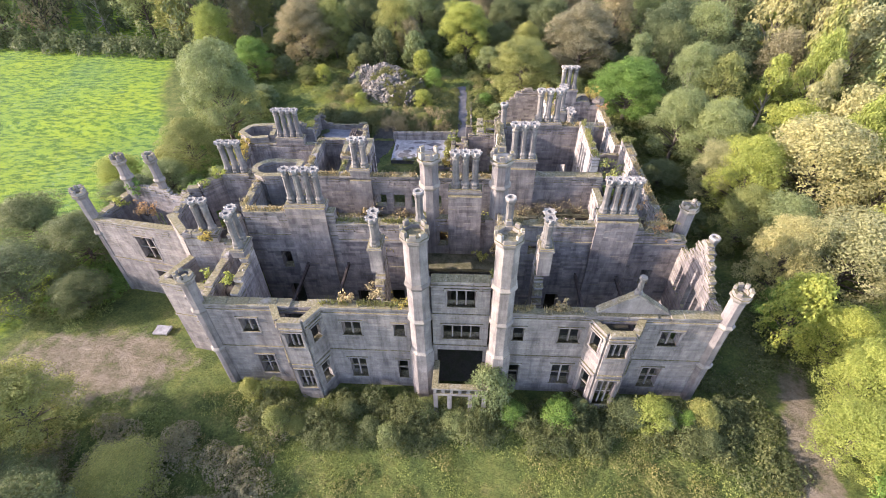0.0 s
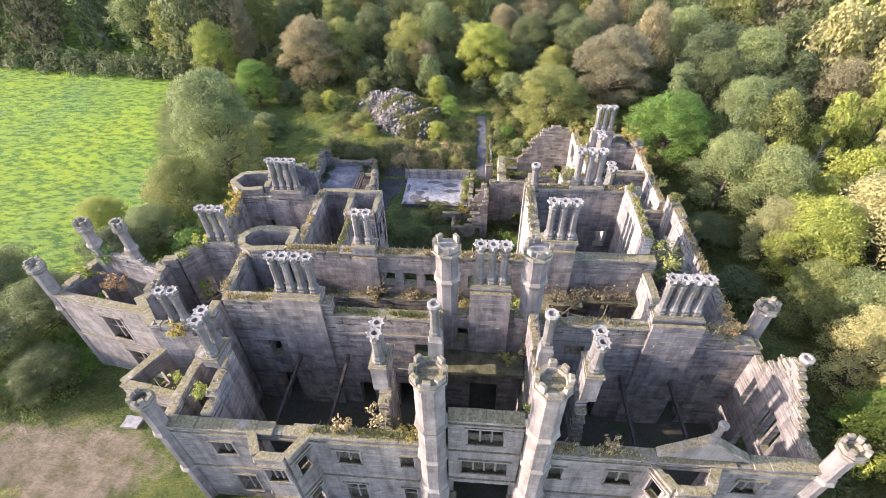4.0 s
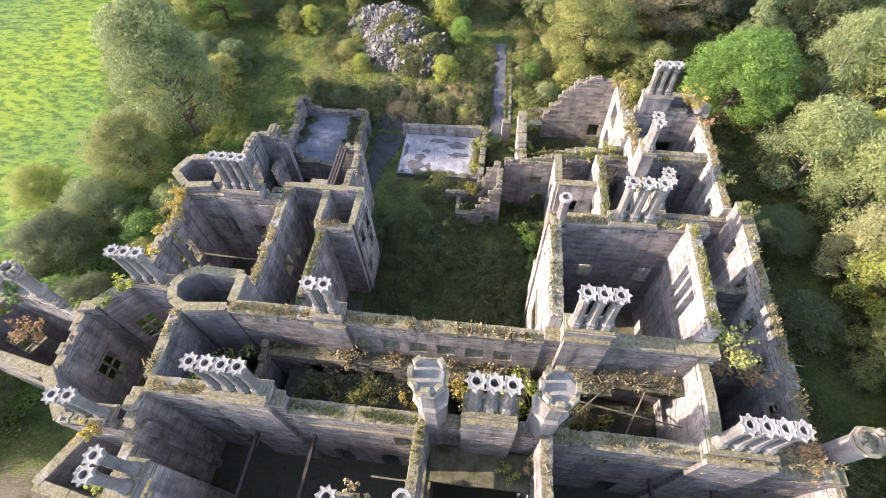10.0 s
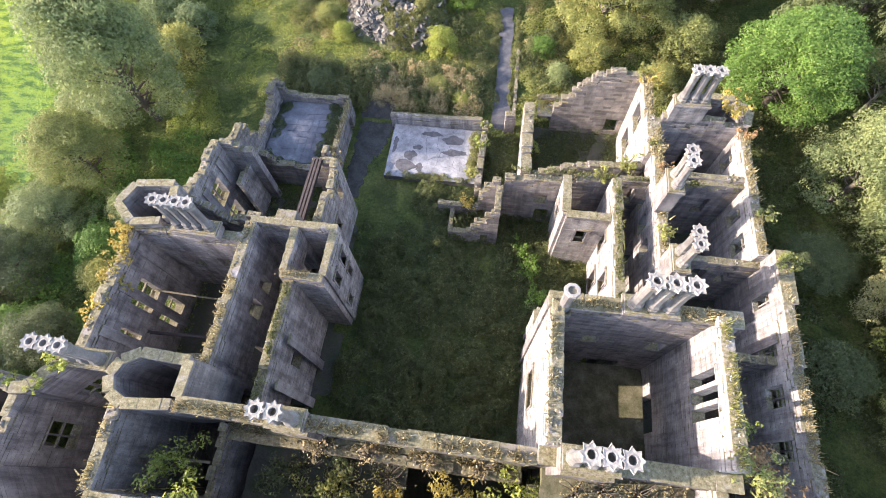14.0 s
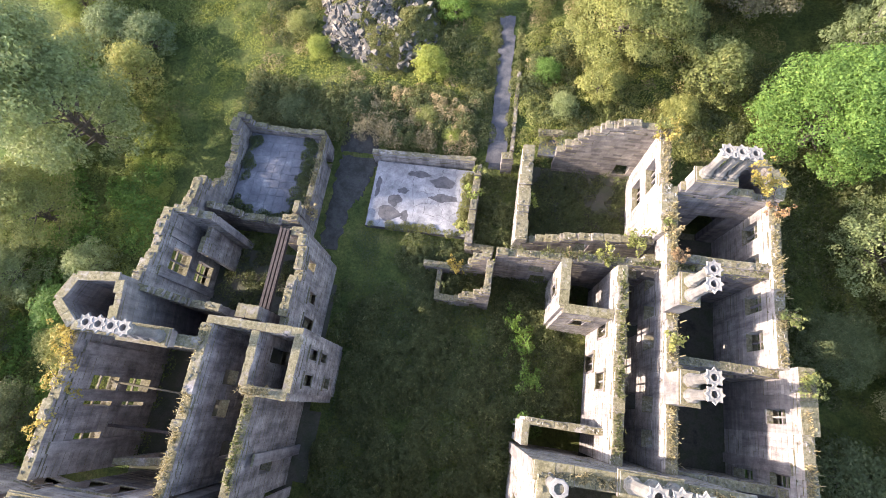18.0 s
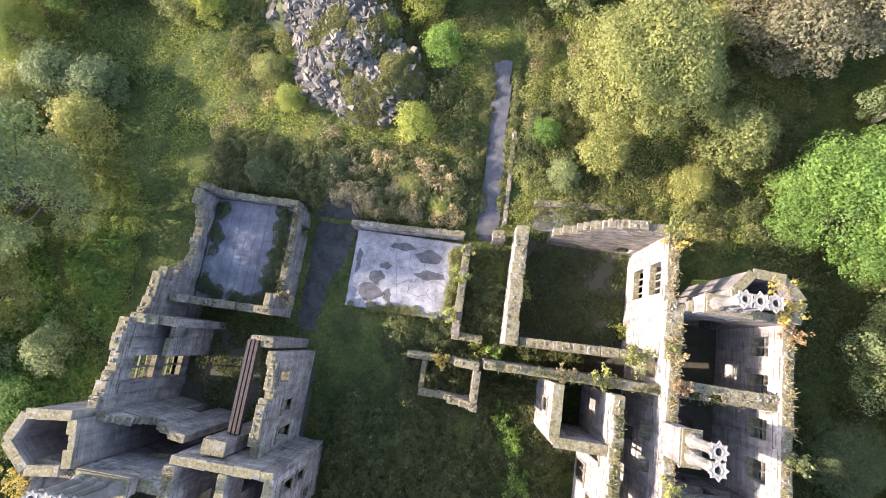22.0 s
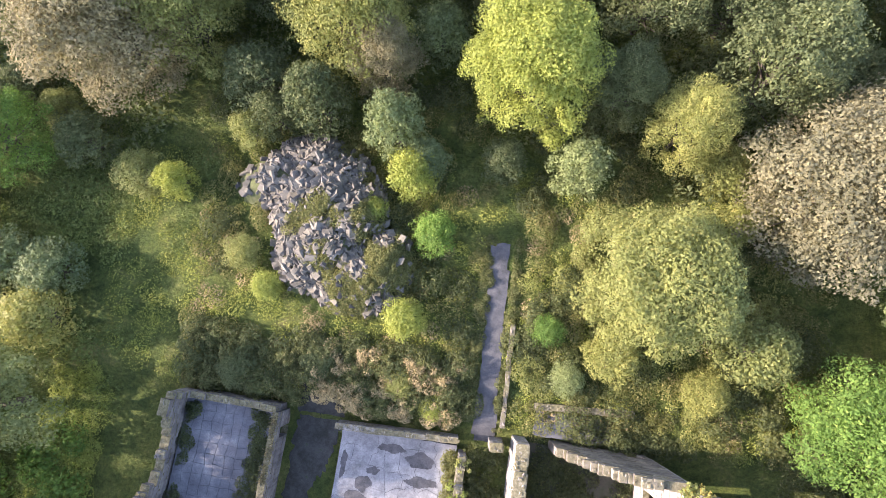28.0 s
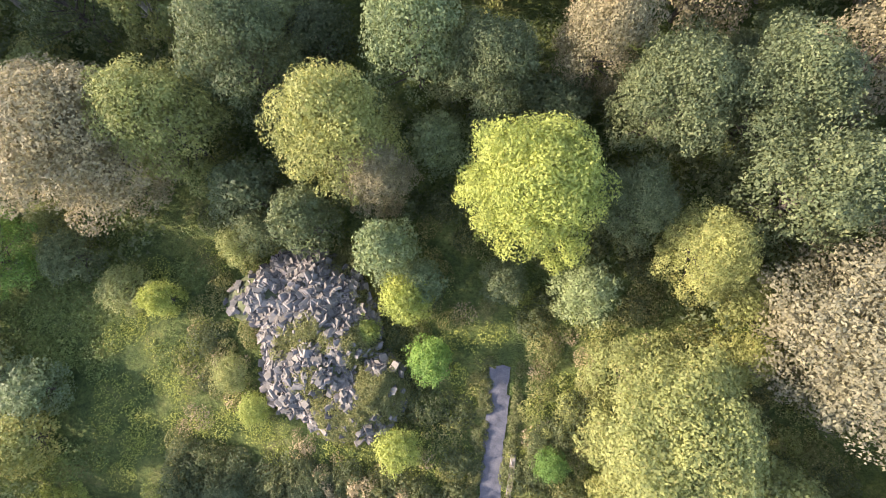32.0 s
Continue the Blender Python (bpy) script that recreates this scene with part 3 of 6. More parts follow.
# gable room: this dark sheet puts the room's shade into the floor colour
sheet("floor", [(3.6, 38.0), (12.5, 38.1), (12.5, 46.0), (3.6, 46.0)], DIRT, 0.09, "dark debris-strewn earth floor inside the ruin", "floor", res=0.8, rag=0.1)
sheet("floor", [(-24.6, 14.2), (-10.5, 17), (-12.2, 35), (-22.5, 35), (-24.6, 25)], DIRT, 0.06, "dark debris-strewn earth floor inside the ruin", "floor", res=1.0, rag=0.1)
sheet("floor", [(4.6, 14.2), (20.8, 14.2), (20.4, 40.5), (9.9, 41), (9.9, 22), (4.6, 22)], DIRT, 0.06, "dark debris-strewn earth floor inside the ruin", "floor", res=1.0, rag=0.1)


def slab(name, x0, x1, y0, y1, z0, z1, mat, label, category="slab", kind=""):
    me = boxes_mesh(name, [(x0, x1, y0, y1, z0, z1)], mat)
    bm = bmesh.new()
    bm.from_mesh(me)
    bmesh.ops.subdivide_edges(bm, edges=bm.edges[:], cuts=7, use_grid_fill=True)
    for v in bm.verts:
        v.co += Vector((0.1 * noise.noise(v.co * 1.3), 0.1 * noise.noise(v.co * 1.3 + Vector((5, 0, 0))), 0.03 * noise.noise(v.co * 0.9)))
    bm.to_mesh(me)
    bm.free()
    return tagged(new(name, me), label, category, "", kind)


def pole(a, b, r, name, label, mat):
    v, f = [], []
    d = (Vector(b) - Vector(a)).normalized()
    u = d.orthogonal().normalized()
    w = d.cross(u)
    for k, p in enumerate((Vector(a), Vector(a).lerp(Vector(b), 0.5) - Vector((0, 0, 0.06)), Vector(b))):
        for i in range(7):
            q = 2 * math.pi * i / 7
            v.append(tuple(p + (u * math.cos(q) + w * math.sin(q)) * r * (1.1 - 0.15 * k)))
    for k in range(2):
        f += [(k * 7 + i, k * 7 + (i + 1) % 7, k * 7 + 7 + (i + 1) % 7, k * 7 + 7 + i) for i in range(7)]
    f += [tuple(range(7))[::-1], tuple(range(14, 21))]
    return tagged(new(name, mesh_of(name, v, f, mat)), label, "pole")


slab("fallen_slab", -29.6, -28.1, 4.6, 5.7, 0.15, 0.38, SLAB, "pale flat concrete slab lying on the sandy ground", "slab")
# ---- front block ----
wall("wall_front", (-19.2, 0.35), (-2.5, 0.35), 10.2, openings=[(6.3, 9.2, 0.8, 9.4)], mat=ASHLAR, cope=True, stones=20,
     windows=[(3.4, 7.1, 8.65, 1.4, 2, 0), (3.7, 1.4, 3.9, 1.4, 2, 1), (11.85, 7.1, 8.65, 1.5, 2, 0), (15.7, 7.15, 8.5, 0.9, 1, 0), (11.8, 1.4, 3.9, 1.4, 2, 1), (15.7, 1.4, 3.8, 0.85, 1, 1)],
     strings=(5.0, 9.6), label="pale dressed sandstone castle front wall with mullioned windows")
wall("wall_front_east", (5.2, 0.35), (21.2, 0.35), 10.2, openings=[(6.4, 9.9, 0.8, 9.4)], mat=ASHLAR, cope=True, stones=20,
     windows=[(0.8, 7.1, 8.6, 0.85, 1, 0), (4.8, 7.0, 8.65, 1.65, 2, 0), (12.5, 7.0, 8.65, 1.5, 2, 0), (4.8, 1.4, 4.0, 1.6, 2, 1), (12.2, 1.4, 4.0, 1.5, 2, 1), (0.8, 1.4, 3.8, 0.8, 1, 1)],
     strings=(5.0, 9.6), label="pale dressed sandstone castle front wall with mullioned windows")
wall("wall_entrance", (-0.8, 0.3), (3.6, 0.3), 13.4, openings=[(0.3, 4.1, -0.3, 5.6)], mat=ASHLAR, cope=True, stones=20,
     windows=[(2.3, 7.1, 8.7, 2.9, 4, 0), (2.25, 10.9, 12.6, 2.1, 3, 0)], strings=(6.1, 9.9, 13.0), label="dressed sandstone entrance wall between twin towers")
turret(-1.7, -0.2, 0.85, -0.3, 18.5, "entrance_tower", "slender octagonal sandstone entrance tower with a ruined battlemented cap", (6.0, 9.9, 13.6), 1.05, "entrance towers")
turret(4.5, -0.25, 0.85, -0.3, 18.5, "entrance_tower", "slender octagonal sandstone entrance tower with a ruined battlemented cap", (6.0, 9.9, 13.6), 1.05, "entrance towers")
turret(-19.35, 0.15, 0.55, -0.3, 13.5, rings=(4.8, 9.6))
turret(21.35, 0.15, 0.55, -0.3, 13.3, rings=(4.8, 9.6))
turret(21.0, 10.4, 0.62, -0.3, 13.5, rings=(9.0,))
turret(-1.5, 9.4, 0.8, 8.0, 18.7, "stair_turret", "thick octagonal sandstone turret with a broken cap beside the central chimney", (15.6,))
turret(4.4, 9.5, 0.8, 8.0, 18.6, "stair_turret", "thick octagonal sandstone turret with a broken cap beside the central chimney", (15.6,))


def bay(x0, x1, depth, top, lower, label):
    c = depth * 0.62
    for a, b, w in (((x0, 0.1), (x0 + c, -depth), 0.85), ((x0 + c, -depth), (x1 - c, -depth), 0), ((x1 - c, -depth), (x1, 0.1), 0.85)):
        ln = math.hypot(b[0] - a[0], b[1] - a[1])
        ww, k = (w, 1) if w else (ln - 0.5, 3)
        wall("wall_bay", a, b, top, thick=0.4, mat=ASHLAR, cope=True, stones=8, label=label,
             windows=[(ln / 2, lower, 4.3, ww, k, 1), (ln / 2, 7.4, 9.0, ww, k, 0)], strings=(4.9, 9.4))


bay(-13.3, -9.7, 1.45, 10.2, 1.8, "canted sandstone bay window with empty mullioned lights")
bay(11.5, 15.2, 1.45, 9.9, 1.0, "canted sandstone bay window with empty mullioned lights")


def gablet(x0, x1, y, z0, z1):
    """A small plain gable with sloping copings and a slender finial."""
    e = tagged(new("bay_gable"), "small sandstone gable with a slim finial above the bay window", "gable")
    xm = (x0 + x1) / 2
    e.matrix_world = pose(xm, y, z0)
    w, h = (x1 - x0) / 2, z1 - z0
    v = [(-w, -0.22, 0), (w, -0.22, 0), (0, -0.22, h), (-w, 0.22, 0), (w, 0.22, 0), (0, 0.22, h)]
    child("gable_wall", mesh_of("gable_wall", v, [(0, 1, 2), (5, 4, 3), (0, 3, 4, 1), (1, 4, 5, 2), (2, 5, 3, 0)], ASHLAR), e)
    ln, slope = math.hypot(w, h), math.atan2(h, w)
    for side in (-1, 1):
        for k in range(4):
            m = Matrix.Translation((side * w * (1 - (k + 0.5) / 4), 0, h * (k + 0.5) / 4 + 0.07)) @ Matrix.Rotation(side * slope, 4, "Y") @ Matrix.Diagonal((ln / 4 - 0.02, 0.6, 0.15, 1))
            child("coping_stone", COPE_UNIT[k], e, m)
    child("finial_shaft", turned("finial_shaft", [(0.3, h - 0.2), (0.3, h + 0.25), (0.2, h + 0.4), (0.17, h + 1.3), (0.28, h + 1.45), (0.3, h + 1.65), (0.2, h + 1.75)], FLUE), e)


gablet(11.7, 17.0, 0.5, 10.35, 12.3)


def porch():
    e = tagged(new("porch"), "sandstone entrance porch with a pierced parapet and open front", "porch")
    e.matrix_world = pose(1.4, -1.6, 0)
    for x in (-2.1, -0.95, 0.75, 1.9):
        block(e, "pier", ASHLAR, x, x + 0.35, -1.2, -0.8, -0.2, 3.1)
    for x in (-2.1, 1.9):
        block(e, "side_pier", ASHLAR, x, x + 0.35, 0.3, 0.7, -0.2, 3.1)
        block(e, "side_lintel", ASHLAR, x, x + 0.35, -0.8, 1.5, 2.7, 3.1)
        block(e, "side_coping", COPE, x - 0.08, x + 0.43, -0.9, 1.5, 4.0, 4.2, worn=True)
        block(e, "side_rail", ASHLAR, x + 0.04, x + 0.3, -0.8, 1.5, 3.12, 4.0)
    block(e, "lintel", ASHLAR, -2.1, 2.25, -1.22, -0.82, 3.104, 3.4)
    for i in range(7):
        x = -2.1 + 0.68 * i
        block(e, "parapet_upright", ASHLAR, x, x + 0.27, -1.18, -0.86, 3.404, 4.0)
    block(e, "parapet_coping", COPE, -2.2, 2.35, -1.28, -0.78, 4.004, 4.2)


porch()
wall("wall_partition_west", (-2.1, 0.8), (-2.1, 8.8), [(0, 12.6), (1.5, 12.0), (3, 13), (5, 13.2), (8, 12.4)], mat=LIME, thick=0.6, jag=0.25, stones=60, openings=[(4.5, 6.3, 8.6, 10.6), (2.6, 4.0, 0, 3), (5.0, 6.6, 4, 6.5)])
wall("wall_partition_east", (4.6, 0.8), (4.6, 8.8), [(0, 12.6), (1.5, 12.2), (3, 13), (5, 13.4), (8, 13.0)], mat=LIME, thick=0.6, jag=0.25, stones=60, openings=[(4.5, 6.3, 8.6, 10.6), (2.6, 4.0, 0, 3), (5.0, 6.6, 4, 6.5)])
lone_flue(-1.85, 4.3, 18.4, 12.4)
lone_flue(4.9, 4.45, 17.9, 12.4)
wall("wall_pier_west", (-5.2, 1.2), (-5.2, 4.8), [(0, 7.5), (1.2, 9), (2.2, 11.5), (3.6, 12.4)], mat=LIME, thick=0.8, jag=0.4, stones=70)
wall("wall_pier_east", (7.6, 1.6), (7.6, 4.8), [(0, 6), (1.2, 8), (2.0, 11), (3.2, 12.2)], mat=LIME, thick=0.8, jag=0.4, stones=70)
chimney_stack(-5.35, 3.8, 16.6, 2, 0.8, 90, 11.4, shaft=2.2)
chimney_stack(7.8, 3.9, 16.8, 2, 0.8, 90, 11.4, shaft=2.2)
# spine wall
wall("wall_spine_west", (-18.3, 9.15), (-10.0, 9.15), 12.7, thick=0.8, cope=True, stones=90, strings=(10.1,), openings=[(2.3, 3.7, 0, 3.9), (2.4, 3.4, 6.2, 8.2)])
wall("wall_spine_mid_west", (-10.0, 9.1), (-2.3, 9.1), 11.6, thick=0.8, cope=True, stones=90, strings=(9.7,), openings=[(5.9, 7.0, 7.0, 8.8), (0.9, 2.1, 0, 3.2), (4.3, 5.6, 0, 3.4)])
wall("wall_spine_centre", (-2.3, 9.15), (5.0, 9.15), 12.4, thick=0.8, stones=60, openings=[(1.4, 2.3, 9.4, 11.0), (2.6, 4.9, 0, 4), (3.0, 4.2, 8.6, 9.8)])
wall("wall_spine_east", (5.0, 9.15), (21.0, 9.15), [(0, 11.8), (8, 11.8), (8.1, 12.2), (11, 12), (13, 11), (16, 10.4)], thick=0.8, cope=True, stones=110, strings=(10.0,), openings=[(2.3, 3.7, 8.6, 9.6), (4.6, 5.8, 0, 3.4), (13.0, 14.0, 5.2, 7.0), (11.6, 12.8, 0, 3.2)])
chimney_stack(-12.45, 9.3, 17.0, 4, 0.84, 0, 12.0)
chimney_stack(14.6, 9.5, 16.4, 4, 0.78, 0, 11.2)
chimney_stack(1.5, 9.25, 18.85, 3, 0.8, 0, 12.4)


def breast(name, x0, x1, y0, y1, z0, z1, label):
    """A chimney breast or pier built of courses."""
    rows, z = [], z0
    while z < z1 - 0.05:
        zt = min(z + 0.36, z1)
        s = x0
        while s < x1 - 0.01:
            q = s + RNG.uniform(0.5, 1.0)
            q = x1 if x1 - q < 0.3 else q
            j = RNG.uniform(-0.018, 0.018, 2)
            rows.append((s, q, y0 + j[0], y1 + j[1], z, zt))
            s = q
        z = zt
    return tagged(new(name, boxes_mesh(name, rows, STONE)), label, "chimney breast", "", "structure")


breast("chimney_breast", -14.2, -10.7, 8.45, 8.73, -0.2, 13.4, "broad stone chimney breast standing proud of the wall")
breast("chimney_breast", 12.85, 16.35, 8.45, 8.73, -0.2, 12.6, "broad stone chimney breast standing proud of the wall")
breast("chimney_breast", 0.1, 2.9, 8.4, 8.73, 8.7, 15.0, "broad stone chimney breast standing proud of the wall")
slab("roof_slab", -1.75, 4.25, 6.6, 8.7, 8.2, 8.5, MOSSY, "mossy gravelled remnant of a roof slab", "slab")
wall("wall_gable_east", (21.0, 0.6), (21.0, 9.0), [(0, 10.1), (1.6, 10.1), (3.2, 11.6), (5.0, 13.0), (6.4, 11), (7.2, 10.2), (8.4, 9.5)], thick=0.5, course=0.16, jag=0.1, stones=90, mat=STONE,
     openings=[(2.7, 3.3, 6, 8.6), (3.5, 4.1, 6, 8.9), (4.3, 4.9, 6, 8.6), (5.8, 6.3, 6, 8.5), (6.5, 7.0, 6, 8.7), (3.0, 5.4, 1.5, 4.2)], label="pale sandstone gable wall with tall traceried openings")
lone_flue(21.3, 5.7, 13.6, 12.2, "small leaning octagonal stone finial on the gable", 1.4)
wall("wall_side_west", (-18.9, 9.0), (-19.2, 0.6), [(0, 12.4), (1.5, 12.2), (3, 10.6), (8.4, 10.2)], mat=LIME, thick=0.7, stones=50, windows=[(5.5, 7, 8.6, 1.2, 2, 0)])
# west annex
wall("wall_annex_front", (-24.6, 3.6), (-19.5, 2.75), 9.0, thick=0.5, cope=True, stones=20, mat=ASHLAR, windows=[(2.8, 2, 4.2, 1.4, 2, 1), (2.8, 6, 7.6, 1.4, 2, 0)], strings=(5.0,))
wall("wall_annex_west", (-23.1, 6.9), (-24.6, 3.6), 9.0, thick=0.5, cope=True, stones=20, mat=ASHLAR, windows=[(1.8, 6, 7.6, 1.2, 2, 0)])
wall("wall_annex_back", (-23.1, 6.9), (-18.3, 7.2), [(0, 11.9), (2.6, 11.9), (3.2, 10.8), (4.8, 11.2)], mat=LIME, thick=0.6, stones=50, jag=0.1, openings=[(3.4, 4.4, 0, 3)])
chimney_stack(-21.1, 7.4, 15.0, 2, 0.85, 3, 11.6)
wall("wall_annex_inner", (-16.6, 0.9), (-16.6, 5.2), [(0, 10), (2, 11), (4.3, 12.5)], mat=LIME, thick=0.7, stones=50, jag=0.2)
chimney_stack(-16.6, 4.2, 16.4, 2, 0.82, 90, 12.2)
# far west pavilion
wall("wall_pavilion_link", (-23.1, 6.9), (-25.7, 9.6), [(0, 11.6), (3.7, 11.6)], thick=0.55, cope=True, stones=20, mat=ASHLAR, openings=[(1.2, 2.4, 0, 3.4)])
wall("wall_pavilion_front", (-34.9, 11.2), (-25.7, 9.6), [(0, 9.6), (9.3, 9.8)], thick=0.55, cope=True, stones=30, mat=ASHLAR, windows=[(5.0, 5.6, 8.3, 1.9, 2, 1), (5.4, 1.0, 3.8, 1.9, 2, 1)], strings=(4.8,))
wall("wall_pavilion_end", (-33.3, 15.2), (-34.9, 11.2), [(0, 10.2), (4.3, 9.6)], thick=0.55, cope=True, stones=30, mat=ASHLAR, windows=[(2.1, 5.0, 7.5, 1.6, 2, 1)])
wall("wall_pavilion_back", (-26.2, 13.9), (-33.3, 15.0), [(0, 11.2), (2.0, 10.6), (3.0, 11.6), (5.2, 11.2), (7.2, 11.4)], mat=LIME, thick=0.55, jag=0.12, stones=60, windows=[(2.0, 5.4, 8.2, 1.5, 2, 1), (4.9, 5.4, 8.2, 1.5, 2, 1), (3.4, 1.0, 3.4, 1.4, 2, 1)])
wall("wall_pavilion_cross", (-25.9, 9.8), (-26.1, 13.7), [(0, 11.2), (3.8, 10.8)], mat=LIME, thick=0.6, jag=0.2, stones=50, openings=[(1.5, 2.6, 0, 3)], windows=[(1.9, 5.2, 7.8, 1.6, 2, 1)])
wall("wall_angle_a", (-24.9, 14.1), (-26.2, 13.9), 11.6, thick=0.55, cope=True, stones=10)
wall("wall_angle_b", (-23.4, 15.9), (-24.9, 14.1), 11.9, thick=0.55, cope=True, stones=10, windows=[(1.15, 6.0, 8.5, 1.4, 2, 1)])
wall("wall_angle_c", (-19.2, 16.0), (-23.4, 16.0), 12.0, thick=0.6, stones=30, windows=[(3.2, 6.0, 8.5, 1.4, 2, 1), (1.2, 6.0, 8.5, 1.2, 2, 1)])
chimney_stack(-21.7, 16.1, 15.7, 3, 0.8, 0, 11.8)
turret(-29.0, 14.5, 0.42, 10.2, 15.0, "pavilion_turret", "slim octagonal stone turret on the pavilion wall", (12.2,))
turret(-32.6, 14.9, 0.5, 9.0, 14.6, "pavilion_turret", "slim octagonal stone turret on the pavilion wall", (12.2,))
turret(-35.2, 11.4, 0.55, -0.2, 13.0, "pavilion_turret", "slim octagonal stone turret at the pavilion corner", (8.0,))
# second range and gallery
wall("wall_cell_west", (-18.4, 9.6), (-18.7, 14.0), 12.7, mat=LIME, thick=0.7, jag=0.1, stones=50)
wall("wall_cell_inner", (-13.8, 9.6), (-13.8, 13.8), [(0, 8.5), (4.2, 9.5)], mat=LIME, thick=0.5, jag=0.2, stones=40, openings=[(1.5, 2.6, 0, 4)])
OCT = [(-15.2, 14.2), (-17.9, 13.9), (-18.85, 14.35), (-19.25, 15.25), (-18.9, 16.15), (-17.9, 16.7), (-15.0, 16.6), (-15.0, 14.6)]
for i in range(7):
    wall("wall_octagon_bay", OCT[i + 1], OCT[i], 13.2, thick=0.45, cope=True, stones=8, mat=ASHLAR, z0=6.0 if i in (0, 6) else -0.2, label="curved octagonal bay wall of dressed stone")
wall("wall_gallery", (-15.0, 14.3), (4.4, 14.3), 13.2, thick=0.7, cope=True, stones=110,
     openings=[(k, k + 1.15, 9.9, 11.3) for k in (7.6, 9.4, 11.2, 13.0, 14.8, 16.6)] + [(2.2, 3.6, 6, 8.2), (4.8, 6.2, 6, 8.2)] + [(k, k + 1.6, 0, 4.6) for k in (4, 8, 12, 15.5)])
wall("wall_gallery_ledge", (-13.5, 13.3), (4.2, 13.3), 9.0, thick=0.6, jag=0.25, stones=90, openings=[(k, k + 1.5, 4.5, 8.0) for k in (2, 4.4, 7, 9.6, 12.2, 14.8)] + [(k, k + 1.6, 0, 3.4) for k in (3, 8, 12)])
slab("gallery_floor", -14.0, 4.1, 13.61, 13.94, 8.4, 9.0, MOSSY, "overgrown ledge of broken floor along the gallery wall", "ledge")
# dark colour here stands in for the shade of a deeper hollow
slab("overgrown_floor", -12.6, -2.6, 9.55, 13.0, 6.3, 6.7, DIRT, "overgrown broken upper floor behind the spine wall", "floor", "structure")
chimney_stack(-8.5, 14.3, 17.2, 2, 0.85, 0, 13.2, shaft=2.5)
breast("chimney_breast", -9.5, -7.5, 13.64, 13.92, 9.1, 13.0, "stone chimney breast standing proud of the wall")
chimney_stack(6.6, 14.35, 18.8, 3, 0.8, 0, 13.6)
breast("chimney_breast", 5.35, 7.85, 13.6, 14.02, -0.2, 14.6, "stone chimney breast standing proud of the wall")
# right cell and great room
wall("wall_cell_east", (13.7, 9.6), (13.7, 14.0), 12.5, thick=0.6, stones=50, mat=PLASTER, openings=[(1.4, 2.4, 0, 3)])
slab("cell_floor", 5.1, 13.38, 9.57, 13.98, 4.2, 4.5, DIRT, "dark debris floor at the bottom of a roofless cell", "floor", "structure")
for k, box in enumerate(((5.1, 9.0, 12.4, 13.98), (9.0, 13.38, 12.9, 13.98), (5.1, 6.4, 9.57, 12.4))):
    slab("broken_floor", *box, 9.7, 10.0 + 0.01 * k, MOSSY, "gravelly overgrown remnant of an upper floor", "floor", "structure")
for a, b in (((6.0, 12.0, 10.0), (13.3, 11.2, 9.2)), ((6.2, 10.4, 10.0), (9.2, 13.4, 10.1)), ((9.6, 9.7, 8.6), (11.4, 13.6, 10.1)), ((7.4, 9.7, 7.6), (8.4, 13.9, 8.0))):
    pole(a, b, 0.055, "fallen_timber", "weathered fallen roof timber lying across a cell", TIMBER)
wall("wall_great_south", (4.4, 14.4), (14.2, 14.4), 13.5, thick=0.75, cope=True, stones=60, openings=[(4, 6.5, 0, 4.5), (6.6, 7.8, 7, 9.4)])
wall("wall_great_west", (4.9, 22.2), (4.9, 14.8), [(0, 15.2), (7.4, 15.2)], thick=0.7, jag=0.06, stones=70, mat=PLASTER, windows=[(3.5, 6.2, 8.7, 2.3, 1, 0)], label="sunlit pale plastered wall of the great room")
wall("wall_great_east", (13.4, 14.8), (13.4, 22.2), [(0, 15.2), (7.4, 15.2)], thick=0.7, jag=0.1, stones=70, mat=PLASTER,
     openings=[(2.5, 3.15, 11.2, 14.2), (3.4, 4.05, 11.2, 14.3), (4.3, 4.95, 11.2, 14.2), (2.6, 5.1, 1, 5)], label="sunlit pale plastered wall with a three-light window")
slab("great_room_floor", 5.27, 13.03, 14.8, 21.9, 3.0, 3.4, MOSSY, "grassy debris-covered floor of the great room", "floor", "structure")
wall("wall_great_north", (4.4, 22.3), (14.6, 22.3), 14.6, thick=0.75, cope=True, stones=60, openings=[(3.0, 4.0, 8.6, 10), (4.2, 6.6, 0, 4.6), (7.0, 8.0, 8.4, 10.2)])
chimney_stack(9.75, 22.35, 18.5, 3, 0.9, 0, 14.6)
lone_flue(5.2, 21.9, 17.2, 14.6)
# east range
wall("wall_outer_east", (20.75, 10.8), (20.75, 29.8), [(0, 8), (2, 8.8), (19, 9.0)], thick=0.7, stones=90, jag=0.12, mat=PLASTER, windows=[(k, 5.6, 7.6, 1.4, 2, 1) for k in (3, 6.4, 9.6, 12.8, 16.2)] + [(k, 1.2, 3.6, 1.3, 2, 1) for k in (3, 7.5, 12, 17)])
wall("wall_outer_north_east", (20.1, 29.8), (20.1, 41.2), 8.3, thick=0.7, stones=70, cope=False, jag=0.08, mat=PLASTER, windows=[(k, 4.8, 6.8, 1.3, 2, 1) for k in (2.0, 4.6, 7.4, 9.9)])
wall("wall_pilaster", (20.8, 26.0), (20.8, 29.9), 9.05, thick=0.84, stones=20, cope=True, mat=ASHLAR, windows=[(1.0, 5.4, 7.6, 0.9, 1, 1), (2.8, 5.4, 7.6, 0.9, 1, 1)])
